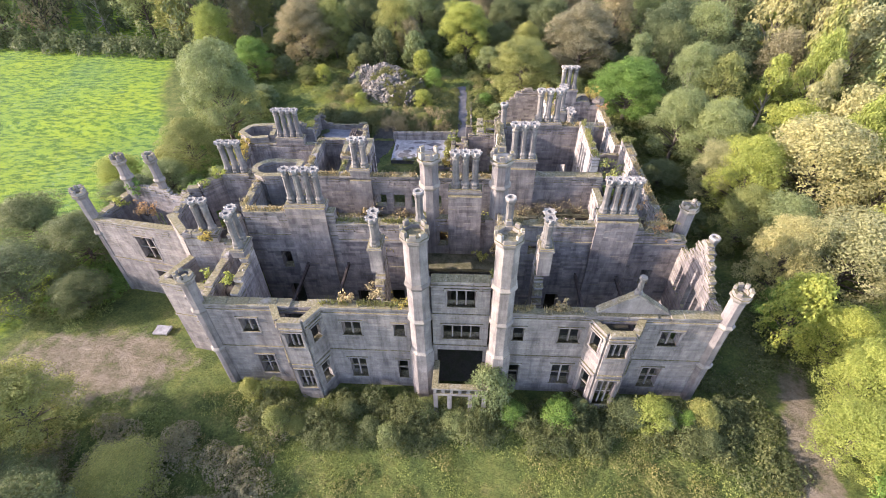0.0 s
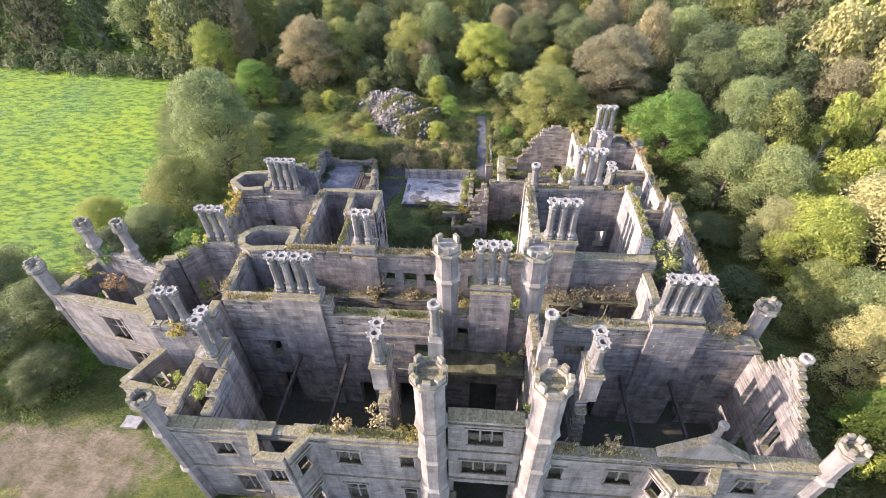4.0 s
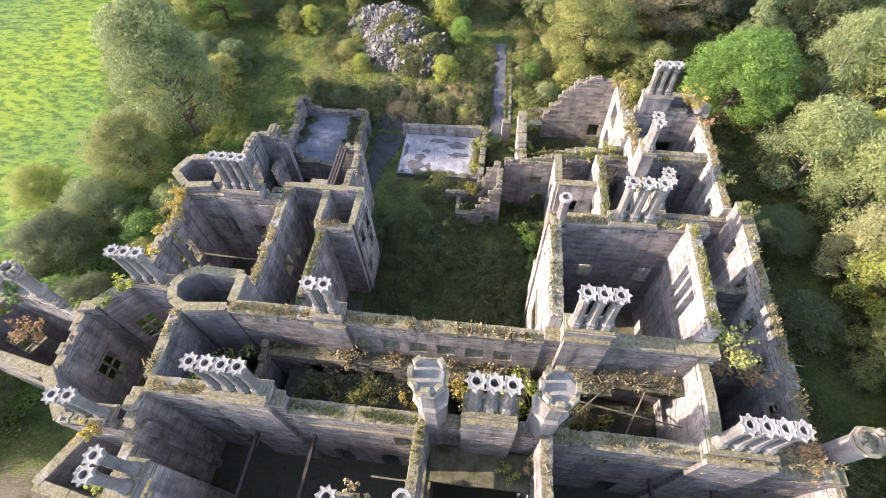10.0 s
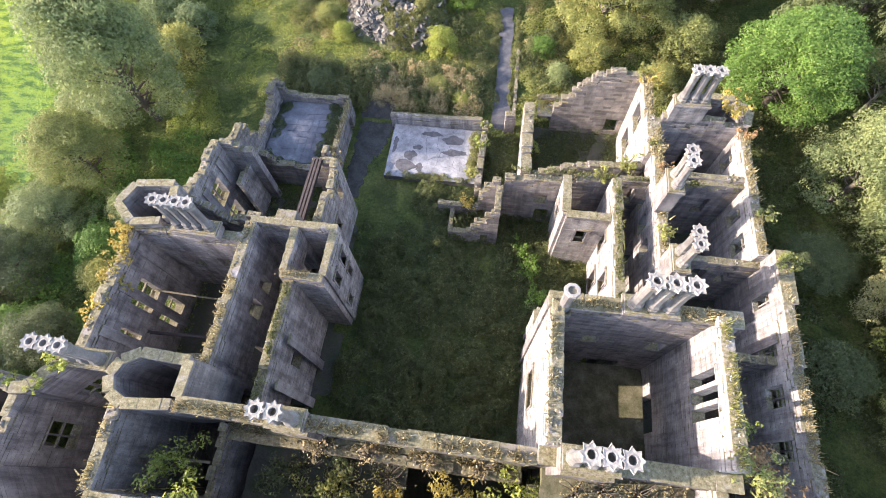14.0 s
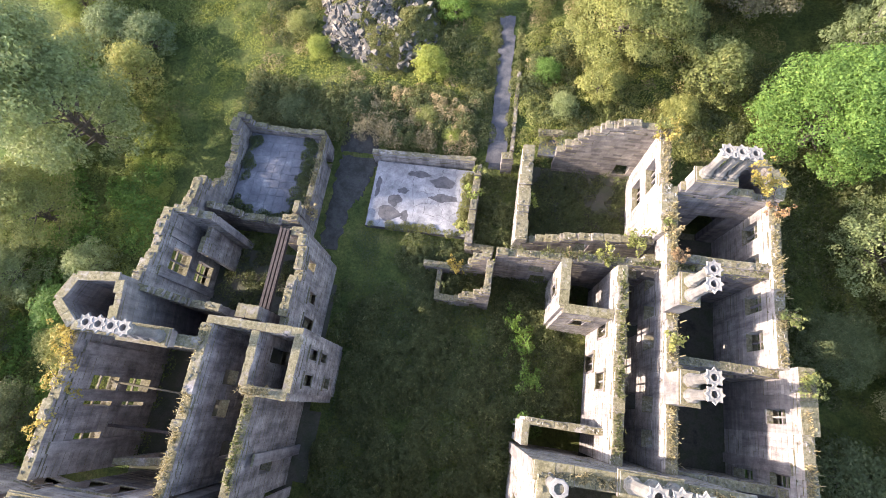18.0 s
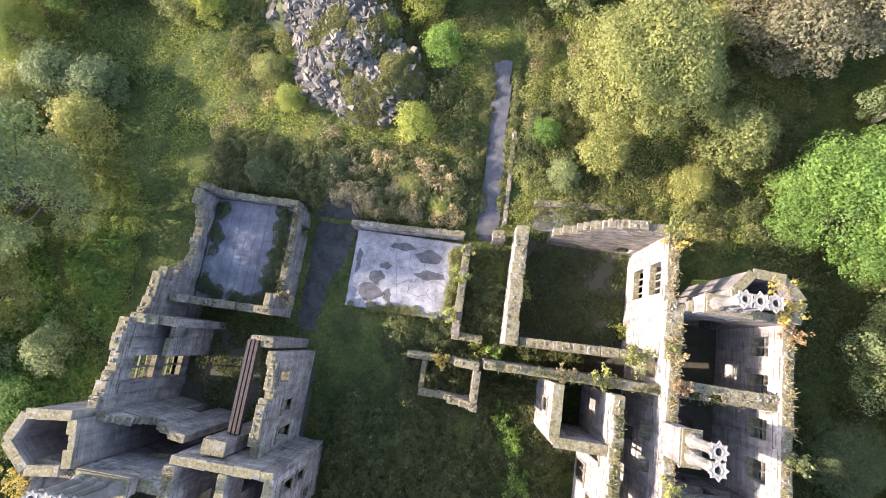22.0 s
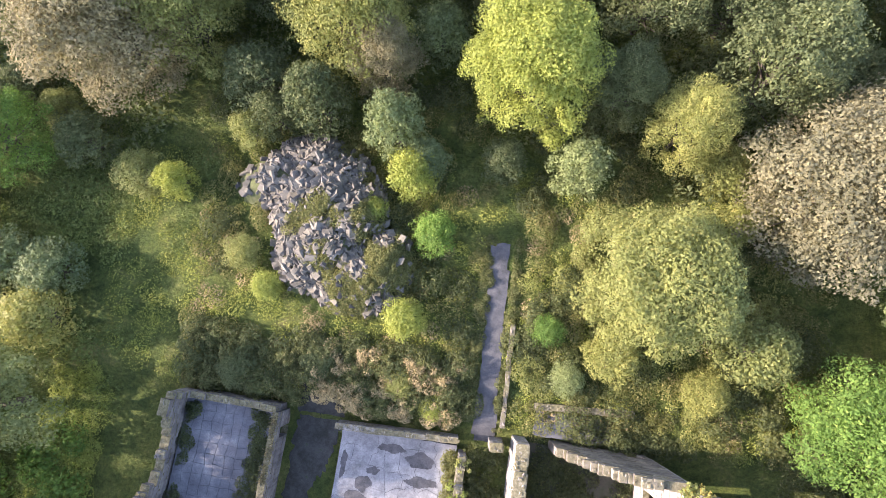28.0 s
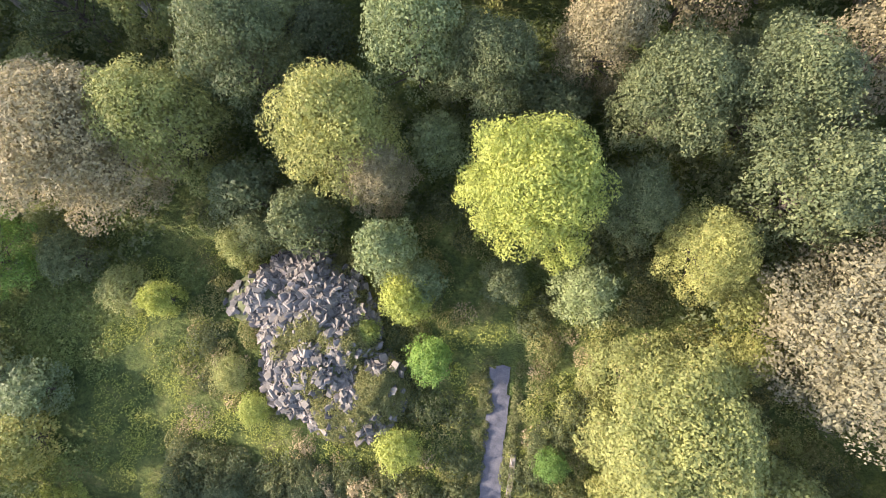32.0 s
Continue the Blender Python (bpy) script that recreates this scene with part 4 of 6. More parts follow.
for y, z, jg in ((16.6, 7.0, 0.3), (22.6, 7.4, 0.2), (29.6, 7.2, 0.2), (36.4, 8.0, 0.05)):
    wall("wall_cross_east", (13.9, y), (20.4, y), z, thick=0.55, jag=jg, stones=40, openings=[(2.2, 3.2, 0, 3.0), (2.4, 3.4, 4.2, 6.0), (4.4, 5.2, 4.2, 6.0)])
wall("wall_corridor_east", (13.2, 22.7), (13.2, 41.4), [(0, 8.6), (19, 8.6)], thick=0.75, stones=110, jag=0.15, mat=PLASTER, openings=[(k, k + 1.1, 4.4, 6.4) for k in (1.2, 3.4, 7.6, 9.8, 12, 13.9, 16.2)] + [(k, k + 1.2, 0, 3) for k in (3.6, 9, 14.5)])
wall("wall_corridor_west", (10.05, 35.2), (10.05, 22.7), [(0, 8.4), (12.5, 8.6)], thick=0.7, stones=90, jag=0.15, mat=PLASTER, windows=[(3.9, 4.2, 6.4, 1.1, 2, 1), (7.5, 4.2, 6.4, 1.1, 2, 1), (6.0, 0.8, 3.2, 1.2, 2, 1)])
chimney_stack(13.2, 27.5, 14.0, 2, 0.85, 90, 8.6, shaft=2.4)
chimney_stack(13.1, 33.2, 14.4, 2, 0.85, 90, 8.6, shaft=2.4)
for a, b in (((6.4, 31.8), (9.7, 31.8)), ((6.4, 35.3), (6.4, 31.8))):
    wall("wall_box_tower", a, b, 7.9, thick=0.5, cope=True, stones=20, mat=PLASTER, windows=[(1.6, 4.2, 6.0, 0.8, 1, 0)], label="pale plastered wall of a small square tower")
for a, b in (((4.8, 22.9), (4.8, 24.4)), ((4.8, 24.4), (9.7, 24.4))):
    wall("wall_lobby", a, b, [(0, 6.4), (1.4, 6.6), (4.9, 6.4)], thick=0.45, jag=0.15, stones=30, mat=PLASTER, openings=[(0.5, 1.0, 0, 2.2)], label="low ruined wall of a lobby")
wall("wall_north_cross", (1.6, 35.7), (20.0, 36.0), [(0, 6.4), (5, 6.6), (8, 7.4), (18.4, 7.8)], thick=0.6, jag=0.15, stones=110, openings=[(2.6, 3.8, 3.2, 4.6), (3.0, 4.2, 0.5, 2.2), (9.2, 10.6, 4.4, 6.6), (12.8, 13.8, 3.4, 5.6), (15.6, 16.5, 4, 6)])
# apse and far chimney
wall("wall_apse_south", (13.6, 41.3), (20.0, 41.3), [(0, 8.8), (3.4, 9.0), (6.4, 8.4)], thick=0.6, stones=40, jag=0.08, openings=[(2.8, 4.8, 0, 5.2)])
APSE = [(20.2, 41.2), (20.6, 42.6), (19.6, 43.9), (17.6, 44.0), (16.6, 42.8), (16.6, 41.4)]
for i in range(5):
    wall("wall_apse", APSE[i], APSE[i + 1], 8.6, thick=0.45, cope=True, stones=6, mat=ASHLAR, label="octagonal apse wall with a weathered coping")
chimney_stack(15.2, 41.4, 13.8, 3, 0.78, 0, 8.8, shaft=2.6)
# ruined gable room
# pale plaster colour puts the bright sunlit look into this ragged wall
wall("wall_gable_room_west", (3.3, 37.3), (3.3, 46.4), [(0, 5.2), (1.5, 4.8), (2.2, 3.9), (3, 4.3), (4.4, 3.6), (6, 4.1), (7.5, 3.4), (9.1, 4.0)], thick=0.95, jag=0.6, stones=110, mat=PLASTER)
wall("wall_gable_room_south", (3.4, 37.6), (12.6, 37.9), [(0, 4.4), (0.8, 4.2), (1.6, 4.9), (2.4, 5.6), (3.2, 6.2), (6.5, 6.4), (9.2, 6.8)], thick=0.6, jag=0.15, stones=120, openings=[(4.0, 5.0, 3.6, 5.4), (6.2, 7.0, 3.6, 5.2)])
wall("wall_gable_room_east", (12.8, 37.9), (12.8, 46.3), [(0, 8.6), (5, 8.2), (8.4, 8.4)], thick=0.75, jag=0.15, stones=90, mat=PLASTER, windows=[(5.3, 5.3, 7.3, 2.2, 4, 0), (5.3, 2.0, 4.0, 2.2, 4, 0)])
wall("wall_gable_room_north", (12.6, 46.2), (5.6, 46.2), [(0, 8.4), (2, 8.7), (3.8, 8.0), (5, 6.6), (6, 5.0), (7, 3.2)], thick=0.6, jag=0.2, stones=110, mat=BRICKY, label="ragged stepped gable of warm grey rubble stone", openings=[(0.6, 1.8, 1.2, 2.8)])
wall("wall_retaining", (4.1, 48.85), (11.4, 49.3), [(0, 2.1), (7, 2.1)], thick=0.5, jag=0.15, stones=50, z0=0.2)
slab("terrace", 4.3, 10.1, 46.75, 48.6, -0.2, 1.62, SLAB_GREY, "weathered stone terrace strip at the foot of the bank", "terrace")
# yard
wall("wall_path_edge", (1.95, 46.9), (1.75, 54.6), [(0, 1.75), (3, 2.0), (7.7, 2.75)], z0=0.6, thick=0.35, jag=0.12, stones=40, label="low crumbling kerb wall beside the gravel path")
wall("wall_yard_west", (-0.75, 37.4), (-0.75, 44.6), [(0, 1.9), (3, 2.5), (7.2, 2.1)], thick=0.6, jag=0.35, stones=110, mat=ASHLAR)
wall("wall_yard_south", (-1.0, 37.4), (1.4, 37.4), 1.6, thick=0.6, jag=0.2, stones=40)
wall("wall_yard_gatepost", (1.1, 45.6), (2.1, 45.7), 2.8, thick=0.7, jag=0.15, stones=40)
wall("wall_slab_back", (-10.5, 45.2), (-1.2, 45.5), 1.8, thick=0.45, jag=0.05, stones=60, mat=PLASTER, label="low white retaining wall behind the concrete floor")


def cracked_floor(x0, x1, y0, y1, z, nx, ny, mat, under, label, foot=-0.2, wild=0.42):
    """A concrete floor broken into uneven pieces along a few wandering cracks."""
    e = tagged(new("concrete_floor", boxes_mesh("concrete_floor", [(x0, x1, y0, y1, foot, z - 0.03)], under)), label, "floor", "", "structure")
    g = {}
    for i in range(nx + 1):
        for j in range(ny + 1):
            jx = 0 if i in (0, nx) else random.uniform(-wild, wild) * (x1 - x0) / nx
            jy = 0 if j in (0, ny) else random.uniform(-wild, wild) * (y1 - y0) / ny
            g[i, j] = Vector((x0 + (x1 - x0) * i / nx + jx, y0 + (y1 - y0) * j / ny + jy, z))
    wander = {}
    def edge(a, b):
        key = (min(a, b), max(a, b))
        if key not in wander:
            p, q = g[key[0]], g[key[1]]
            side = Vector((-(q - p).y, (q - p).x, 0))
            rim = all(k[0] in (0, nx) for k in key) or all(k[1] in (0, ny) for k in key)
            wander[key] = [p.lerp(q, t) + side * (random.uniform(-0.03, 0.03) if rim else random.uniform(-wild, wild) / 3) for t in (0.25, 0.5, 0.75)]
        return [g[a]] + (wander[key] if key[0] == a else wander[key][::-1])
    for i in range(nx):
        for j in range(ny):
            q = edge((i, j), (i + 1, j)) + edge((i + 1, j), (i + 1, j + 1)) + edge((i + 1, j + 1), (i, j + 1)) + edge((i, j + 1), (i, j))
            c = sum(q, Vector()) / len(q)
            gap = random.choice((0.004, 0.008, 0.02, 0.03))
            dz = random.uniform(-0.012, 0.006)
            n = len(q)
            top = [p + (c - p).normalized() * gap + Vector((0, 0, dz)) for p in q]
            low = [p - Vector((0, 0, 0.05)) for p in top]
            faces = [tuple(range(n))] + [(n + k, n + (k + 1) % n, (k + 1) % n, k) for k in range(n)]
            child("floor_piece", mesh_of("floor_piece", top + low, faces, mat), e)


cracked_floor(-10.1, -1.2, 38.5, 44.95, 0.6, 7, 5, SLAB, DAMP, "cracked white concrete floor with dark damp patches")
cracked_floor(-22.0, -15.15, 37.35, 45.65, 1.9, 9, 11, SLAB_GREY, SLAB_GREY, "raised damp grey concrete floor of a vanished room", wild=0.12)
for cx, cy, rx, ry in ((-3.8, 43.4, 0.95, 0.6), (-6.1, 44.0, 0.9, 0.35), (-7.3, 42.2, 0.45, 0.3), (-7.9, 41.2, 0.55, 0.6), (-8.2, 39.9, 0.9, 0.75), (-6.8, 39.8, 0.4, 0.5), (-3.5, 41.9, 1.15, 0.4), (-9.6, 42.4, 0.25, 1.0)):
    ph = RNG.uniform(0, 6, 3)
    pts = [(cx + rx * (1 + 0.18 * math.sin(2 * q + ph[0]) + 0.14 * math.sin(5 * q + ph[1])) * math.cos(q), cy + ry * (1 + 0.16 * math.sin(3 * q + ph[2])) * math.sin(q)) for q in np.linspace(0, 6.1, 28)]
    sheet("damp_patch", pts, DAMP, 0.612, "dark damp patch on the concrete floor", "stain", res=0.06, rag=0.05)

wall("wall_outhouse_south", (-2.9, 32.8), (1.5, 32.8), [(0, 1.5), (2.3, 1.7), (2.6, 3.0), (3.1, 4.2), (3.6, 5.4), (4.4, 6.6)], thick=0.5, jag=0.12, stones=70, openings=[(2.9, 3.5, 0.7, 1.6)])
wall("wall_outhouse_west", (-2.8, 35.4), (-2.8, 33.0), 1.3, thick=0.45, jag=0.08, stones=40)
wall("wall_outhouse_north", (-4.2, 35.5), (1.3, 35.5), [(0, 1.5), (3.9, 1.6), (4.4, 5.2), (5.5, 6.4)], thick=0.55, jag=0.1, stones=60, openings=[(3.7, 4.2, 0, 1.4)])
wall("wall_outhouse_east", (1.25, 33.1), (1.25, 35.2), [(0, 6.4), (1.2, 6.0), (2.1, 6.2)], thick=0.5, jag=0.2, stones=50)
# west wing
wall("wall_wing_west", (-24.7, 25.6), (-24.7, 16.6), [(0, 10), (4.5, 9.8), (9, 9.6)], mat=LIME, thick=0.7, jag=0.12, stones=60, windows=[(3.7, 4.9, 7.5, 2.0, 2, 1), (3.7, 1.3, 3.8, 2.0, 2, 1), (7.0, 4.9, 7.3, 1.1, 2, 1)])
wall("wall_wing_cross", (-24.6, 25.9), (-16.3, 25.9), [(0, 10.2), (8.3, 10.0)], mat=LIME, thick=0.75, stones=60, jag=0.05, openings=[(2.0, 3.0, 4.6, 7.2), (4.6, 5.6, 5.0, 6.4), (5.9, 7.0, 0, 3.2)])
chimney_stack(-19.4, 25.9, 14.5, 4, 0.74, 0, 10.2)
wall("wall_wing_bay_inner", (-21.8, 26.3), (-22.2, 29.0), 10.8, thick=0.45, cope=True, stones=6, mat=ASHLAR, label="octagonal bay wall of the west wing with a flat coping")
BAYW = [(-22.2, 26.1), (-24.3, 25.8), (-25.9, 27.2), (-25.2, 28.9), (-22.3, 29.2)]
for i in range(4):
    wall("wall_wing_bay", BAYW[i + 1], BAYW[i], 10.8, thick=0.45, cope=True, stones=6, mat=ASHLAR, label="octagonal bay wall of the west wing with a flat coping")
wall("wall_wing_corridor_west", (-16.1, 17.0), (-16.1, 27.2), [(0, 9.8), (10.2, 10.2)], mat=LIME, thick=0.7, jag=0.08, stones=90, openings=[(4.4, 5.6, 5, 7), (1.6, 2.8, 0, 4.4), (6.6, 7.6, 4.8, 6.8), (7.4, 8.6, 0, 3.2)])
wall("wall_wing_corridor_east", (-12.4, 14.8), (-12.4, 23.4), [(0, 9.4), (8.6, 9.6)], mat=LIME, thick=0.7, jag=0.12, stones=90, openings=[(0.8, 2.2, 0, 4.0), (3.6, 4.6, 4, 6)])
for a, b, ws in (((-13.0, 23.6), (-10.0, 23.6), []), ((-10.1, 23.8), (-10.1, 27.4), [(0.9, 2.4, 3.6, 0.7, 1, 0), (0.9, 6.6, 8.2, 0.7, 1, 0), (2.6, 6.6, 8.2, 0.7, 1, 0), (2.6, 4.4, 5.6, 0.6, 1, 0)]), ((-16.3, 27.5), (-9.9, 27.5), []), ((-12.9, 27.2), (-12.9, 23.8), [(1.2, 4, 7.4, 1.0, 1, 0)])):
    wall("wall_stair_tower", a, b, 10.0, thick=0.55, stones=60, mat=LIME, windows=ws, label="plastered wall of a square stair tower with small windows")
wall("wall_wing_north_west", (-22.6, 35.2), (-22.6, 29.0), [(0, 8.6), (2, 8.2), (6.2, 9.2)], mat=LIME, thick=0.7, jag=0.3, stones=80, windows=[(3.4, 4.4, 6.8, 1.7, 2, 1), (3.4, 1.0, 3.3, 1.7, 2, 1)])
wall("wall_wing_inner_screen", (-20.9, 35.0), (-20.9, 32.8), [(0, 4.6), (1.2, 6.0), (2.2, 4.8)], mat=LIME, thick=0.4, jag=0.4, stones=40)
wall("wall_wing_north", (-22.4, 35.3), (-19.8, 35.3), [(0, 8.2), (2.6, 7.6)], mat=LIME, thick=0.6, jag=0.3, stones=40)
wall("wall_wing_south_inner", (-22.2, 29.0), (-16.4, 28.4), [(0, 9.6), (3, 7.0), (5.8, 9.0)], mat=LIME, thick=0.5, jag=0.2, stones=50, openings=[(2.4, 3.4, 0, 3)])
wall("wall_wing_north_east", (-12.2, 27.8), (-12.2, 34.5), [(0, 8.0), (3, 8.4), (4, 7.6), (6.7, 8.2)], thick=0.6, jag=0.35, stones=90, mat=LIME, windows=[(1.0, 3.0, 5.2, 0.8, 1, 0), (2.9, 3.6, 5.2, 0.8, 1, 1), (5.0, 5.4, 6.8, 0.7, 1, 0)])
wall("wall_wing_pier", (-14.6, 34.9), (-12.6, 35.0), [(0, 5.6), (1, 7.4), (2, 7.2)], thick=0.7, jag=0.3, stones=50)
wall("wall_chapel_stub", (-14.9, 28.4), (-13.4, 28.4), 9.4, thick=0.9, stones=20)
# raised concrete platform
wall("wall_platform_west", (-22.4, 45.7), (-22.6, 35.6), [(0, 4.6), (1.2, 3.6), (3, 2.8), (6, 3.0), (7, 6.0), (9, 6.6), (10.1, 7.6)], thick=0.7, jag=0.25, stones=100)
wall("wall_platform_north", (-22.4, 46.0), (-14.8, 45.9), [(0, 4.6), (1.4, 2.9), (2.5, 2.5), (7.6, 2.8)], thick=0.5, jag=0.12, stones=80)
wall("wall_platform_east", (-14.8, 37.4), (-14.8, 45.7), [(0, 4.8), (0.9, 4.6), (1.2, 2.8), (8.3, 2.7)], thick=0.5, jag=0.1, stones=80, openings=[(6.3, 7.1, 0, 1.9)])
wall("wall_platform_south", (-22.0, 37.0), (-14.6, 37.1), [(0, 6.0), (1.6, 4.6), (2.4, 3.0), (6, 3.0), (7.5, 4.6)], thick=0.6, jag=0.25, stones=90)


def beam(x0, y0, x1, y1, z, label):
    e = tagged(new("steel_beam"), label, "beam", "steel beams")
    ln = math.hypot(x1 - x0, y1 - y0)
    e.matrix_world = pose(x0, y0, z, 0, 0, math.degrees(math.atan2(y1 - y0, x1 - x0)))
    block(e, "web", RUST, 0, ln, -0.02, 0.02, -0.14, 0.14)
    block(e, "top_flange", RUST, 0, ln, -0.1, 0.1, 0.14, 0.17)
    block(e, "bottom_flange", RUST, 0, ln, -0.1, 0.1, -0.17, -0.14)


for x, z in ((-13.3, 7.0), (-9.5, 6.9), (12.0, 6.2), (15.7, 6.2)):
    beam(x, 0.75, x, 8.72, z, "rusty steel floor beam spanning the roofless front room")
beam(-24.3, 19.6, -16.5, 19.9, 4.4, "rusty steel floor beam crossing the west wing room")
for dx in (-0.28, 0.0, 0.28):
    beam(-13.95 + dx, 28.6, -13.95 + dx, 35.0, 7.4, "long rusty steel beam spanning a roofless room")


pole((-24.3, 22.6, 5.7), (-16.4, 22.5, 5.5), 0.08, "timber_pole", "thin pale timber pole wedged across a roofless room", TIMBER)
pole((-5.0, 6.4, 8.8), (-2.4, 6.4, 8.8), 0.06, "timber_pole", "thin pale timber pole wedged across a roofless room", TIMBER)
pole((-18.3, 11.4, 9.6), (-14.1, 11.6, 9.0), 0.1, "fallen_rail", "pale fallen timber leaning over the broken floor", TIMBER)
wall("wall_low_arch", (-22.2, 17.6), (-18.2, 18.2), [(0, 5.0), (0.7, 5.8), (4, 5.8)], thick=0.45, jag=0.06, stones=30, mat=LIME, openings=[(0.8, 3.4, 0, 4.8)])


def pilasters(x, ys, z0, z1, side, name="wall_strip"):
    """Flat plaster strips on the inner face of a wall that runs along y."""
    for y in ys:
        e = tagged(new(name, boxes_mesh(name, [(0, 0.14, -0.35, 0.35, z0, z1)], LIME)), "flat plastered strip on an inner wall face", "pilaster", "", "structure")
        e.matrix_world = pose(x, y, 0, 0, 0, 0 if side > 0 else 180)


pilasters(-24.34, (18.4, 21.6, 24.6), -0.1, 9.2, 1)
pilasters(-22.24, (30.6, 33.6), -0.1, 7.8, 1)
pilasters(-11.7, (16.6, 19.6), -0.1, 8.6, 1)
pilasters(20.38, (13.0, 18.0, 24.0), -0.1, 8.0, -1)


# ---- rubble heap ----
LOBES = ((-14.6, 62.6, 4.6, 4.8), (-13.2, 58.2, 4.4, 4.2), (-10.6, 56.0, 3.8, 2.6), (-17.6, 62.8, 3.6, 2.6), (-8.6, 57.6, 2.6, 3.2), (-11.4, 60.6, 3.0, 3.4))


def heap_shape(x, y):
    """0 outside the heap, 1 on its back: a spill of several lobes with an uneven foot."""
    k = max(1 - ((x - a) / p) ** 2 - ((y - b) / q) ** 2 for a, b, p, q in LOBES)
    return max(0.0, k + 0.3 * noise.noise(Vector((x * 0.4, y * 0.4, 8))))


def heap_weeds(x, y):
    """Above 0 where weeds hide the stones."""
    return noise.noise(Vector((x * 0.42, y * 0.42, 5))) + 0.05 * (x + 13.0) - 0.03 * (y - 60) - 0.13


def heap_z(x, y):
    return ground_z(x, y) + min(1.0, heap_shape(x, y)) ** 0.75 * 2.6 + 0.35 * heap_shape(x, y) * noise.noise(Vector((x * 0.5, y * 0.5, 2)))


def boulder(name):
    bm = bmesh.new()
    bmesh.ops.create_cube(bm, size=1)
    for v in bm.verts:
        v.co = Vector((v.co.x * random.uniform(0.75, 1.25), v.co.y * random.uniform(0.7, 1.2), v.co.z * random.uniform(0.6, 1.3))) + Vector([random.uniform(-0.16, 0.16) for _ in range(3)])
    bmesh.ops.bevel(bm, geom=bm.edges[:], offset=0.05, segments=1, affect="EDGES")
    me = bpy.data.meshes.new(name)
    bm.to_mesh(me)
    bm.free()
    me.materials.append(RUBBLE)
    return me


def rubble_heap():
    n, verts = 44, []
    for j in range(n + 1):
        for i in range(n + 1):
            x, y = -26 + 23 * i / n, 51 + 19 * j / n
            verts.append((x, y, heap_z(x, y) - 0.2 + 0.15 * noise.noise(Vector((x, y, 4)))))
    quads = np.array([(j * (n + 1) + i, j * (n + 1) + i + 1, (j + 1) * (n + 1) + i + 1, (j + 1) * (n + 1) + i) for j in range(n) for i in range(n)])
    heap = tagged(new("mound", fast_mesh("mound", np.array(verts), quads, soil_material("stony_earth", [(0.3, (0.045, 0.05, 0.03)), (0.55, (0.1, 0.115, 0.05)), (0.75, (0.2, 0.19, 0.12))]))),
                  "large heap of tumbled grey building stone half grown over", "rubble heap")
    shapes = [boulder("rubble_stone") for _ in range(12)]
    def spot():
        while True:
            x, y = random.uniform(-24.5, -5), random.uniform(52, 69)
            if heap_shape(x, y) > 0.1 and (heap_weeds(x, y) < 0 or random.random() < 0.12) and (x > -18.6 or random.random() < 0.12):
                return x, y
    def where(x, y):
        s = 0.15 + 0.42 * random.random() ** 2
        return Matrix.Translation((x, y, heap_z(x, y) + random.uniform(-0.16, 0.12))) @ Euler([random.uniform(-0.9, 0.9), random.uniform(-0.9, 0.9), random.uniform(0, 6.3)]).to_matrix().to_4x4() @ Matrix.Diagonal((s * 1.5, s * 0.95, s * 0.5, 1))
    for _ in range(300):
        child("rubble_stone", random.choice(shapes), heap, where(*spot()))
    vs, qs, k = [], [], 0
    pts = [[v.co.copy() for v in m.vertices] for m in shapes]
    tris = [[list(p.vertices) for p in m.polygons] for m in shapes]
    for _ in range(2100):
        i, m = random.randrange(12), where(*spot())
        vs += [m @ v for v in pts[i]]
        qs += [[k + a for a in p] for p in tris[i]]
        k += len(pts[i])
    tagged(child("loose_rubble", mesh_of("loose_rubble", vs, qs, RUBBLE), heap), kind="stuff")


rubble_heap()


# ---- plants ----
def leaves(centres, radii, count, size, rng, flat=0.75, inner=0.45):
    """Leaf blades round clump centres: verts and quads."""
    c, r = np.asarray(centres, float), np.asarray(radii, float)
    which = rng.choice(len(c), count, p=r ** 2 / (r ** 2).sum())
    d = rng.normal(size=(count, 3))
    d[:, 2] = np.where(rng.uniform(size=count) < 0.7, np.abs(d[:, 2]), d[:, 2])
    d /= np.linalg.norm(d, axis=1)[:, None]
    rad = r[which] * (inner + (1.08 - inner) * rng.uniform(size=count) ** 0.45)
    p = c[which] + d * rad[:, None] * np.array([1, 1, flat])
    nrm = d + rng.normal(scale=0.5, size=(count, 3))
    nrm[:, 2] += 0.3
    nrm /= np.linalg.norm(nrm, axis=1)[:, None]
    t = np.cross(nrm, rng.normal(size=(count, 3)))
    t /= np.linalg.norm(t, axis=1)[:, None] + 1e-9
    u = np.cross(nrm, t)
    s = size * rng.uniform(0.6, 1.35, count)[:, None]
    v = np.stack([p - t * s * 0.55 - u * s * 0.2, p + u * s * 0.48, p + t * s * 0.65 - u * s * 0.16], 1).reshape(-1, 3)
    return v, np.arange(3 * count).reshape(-1, 3)


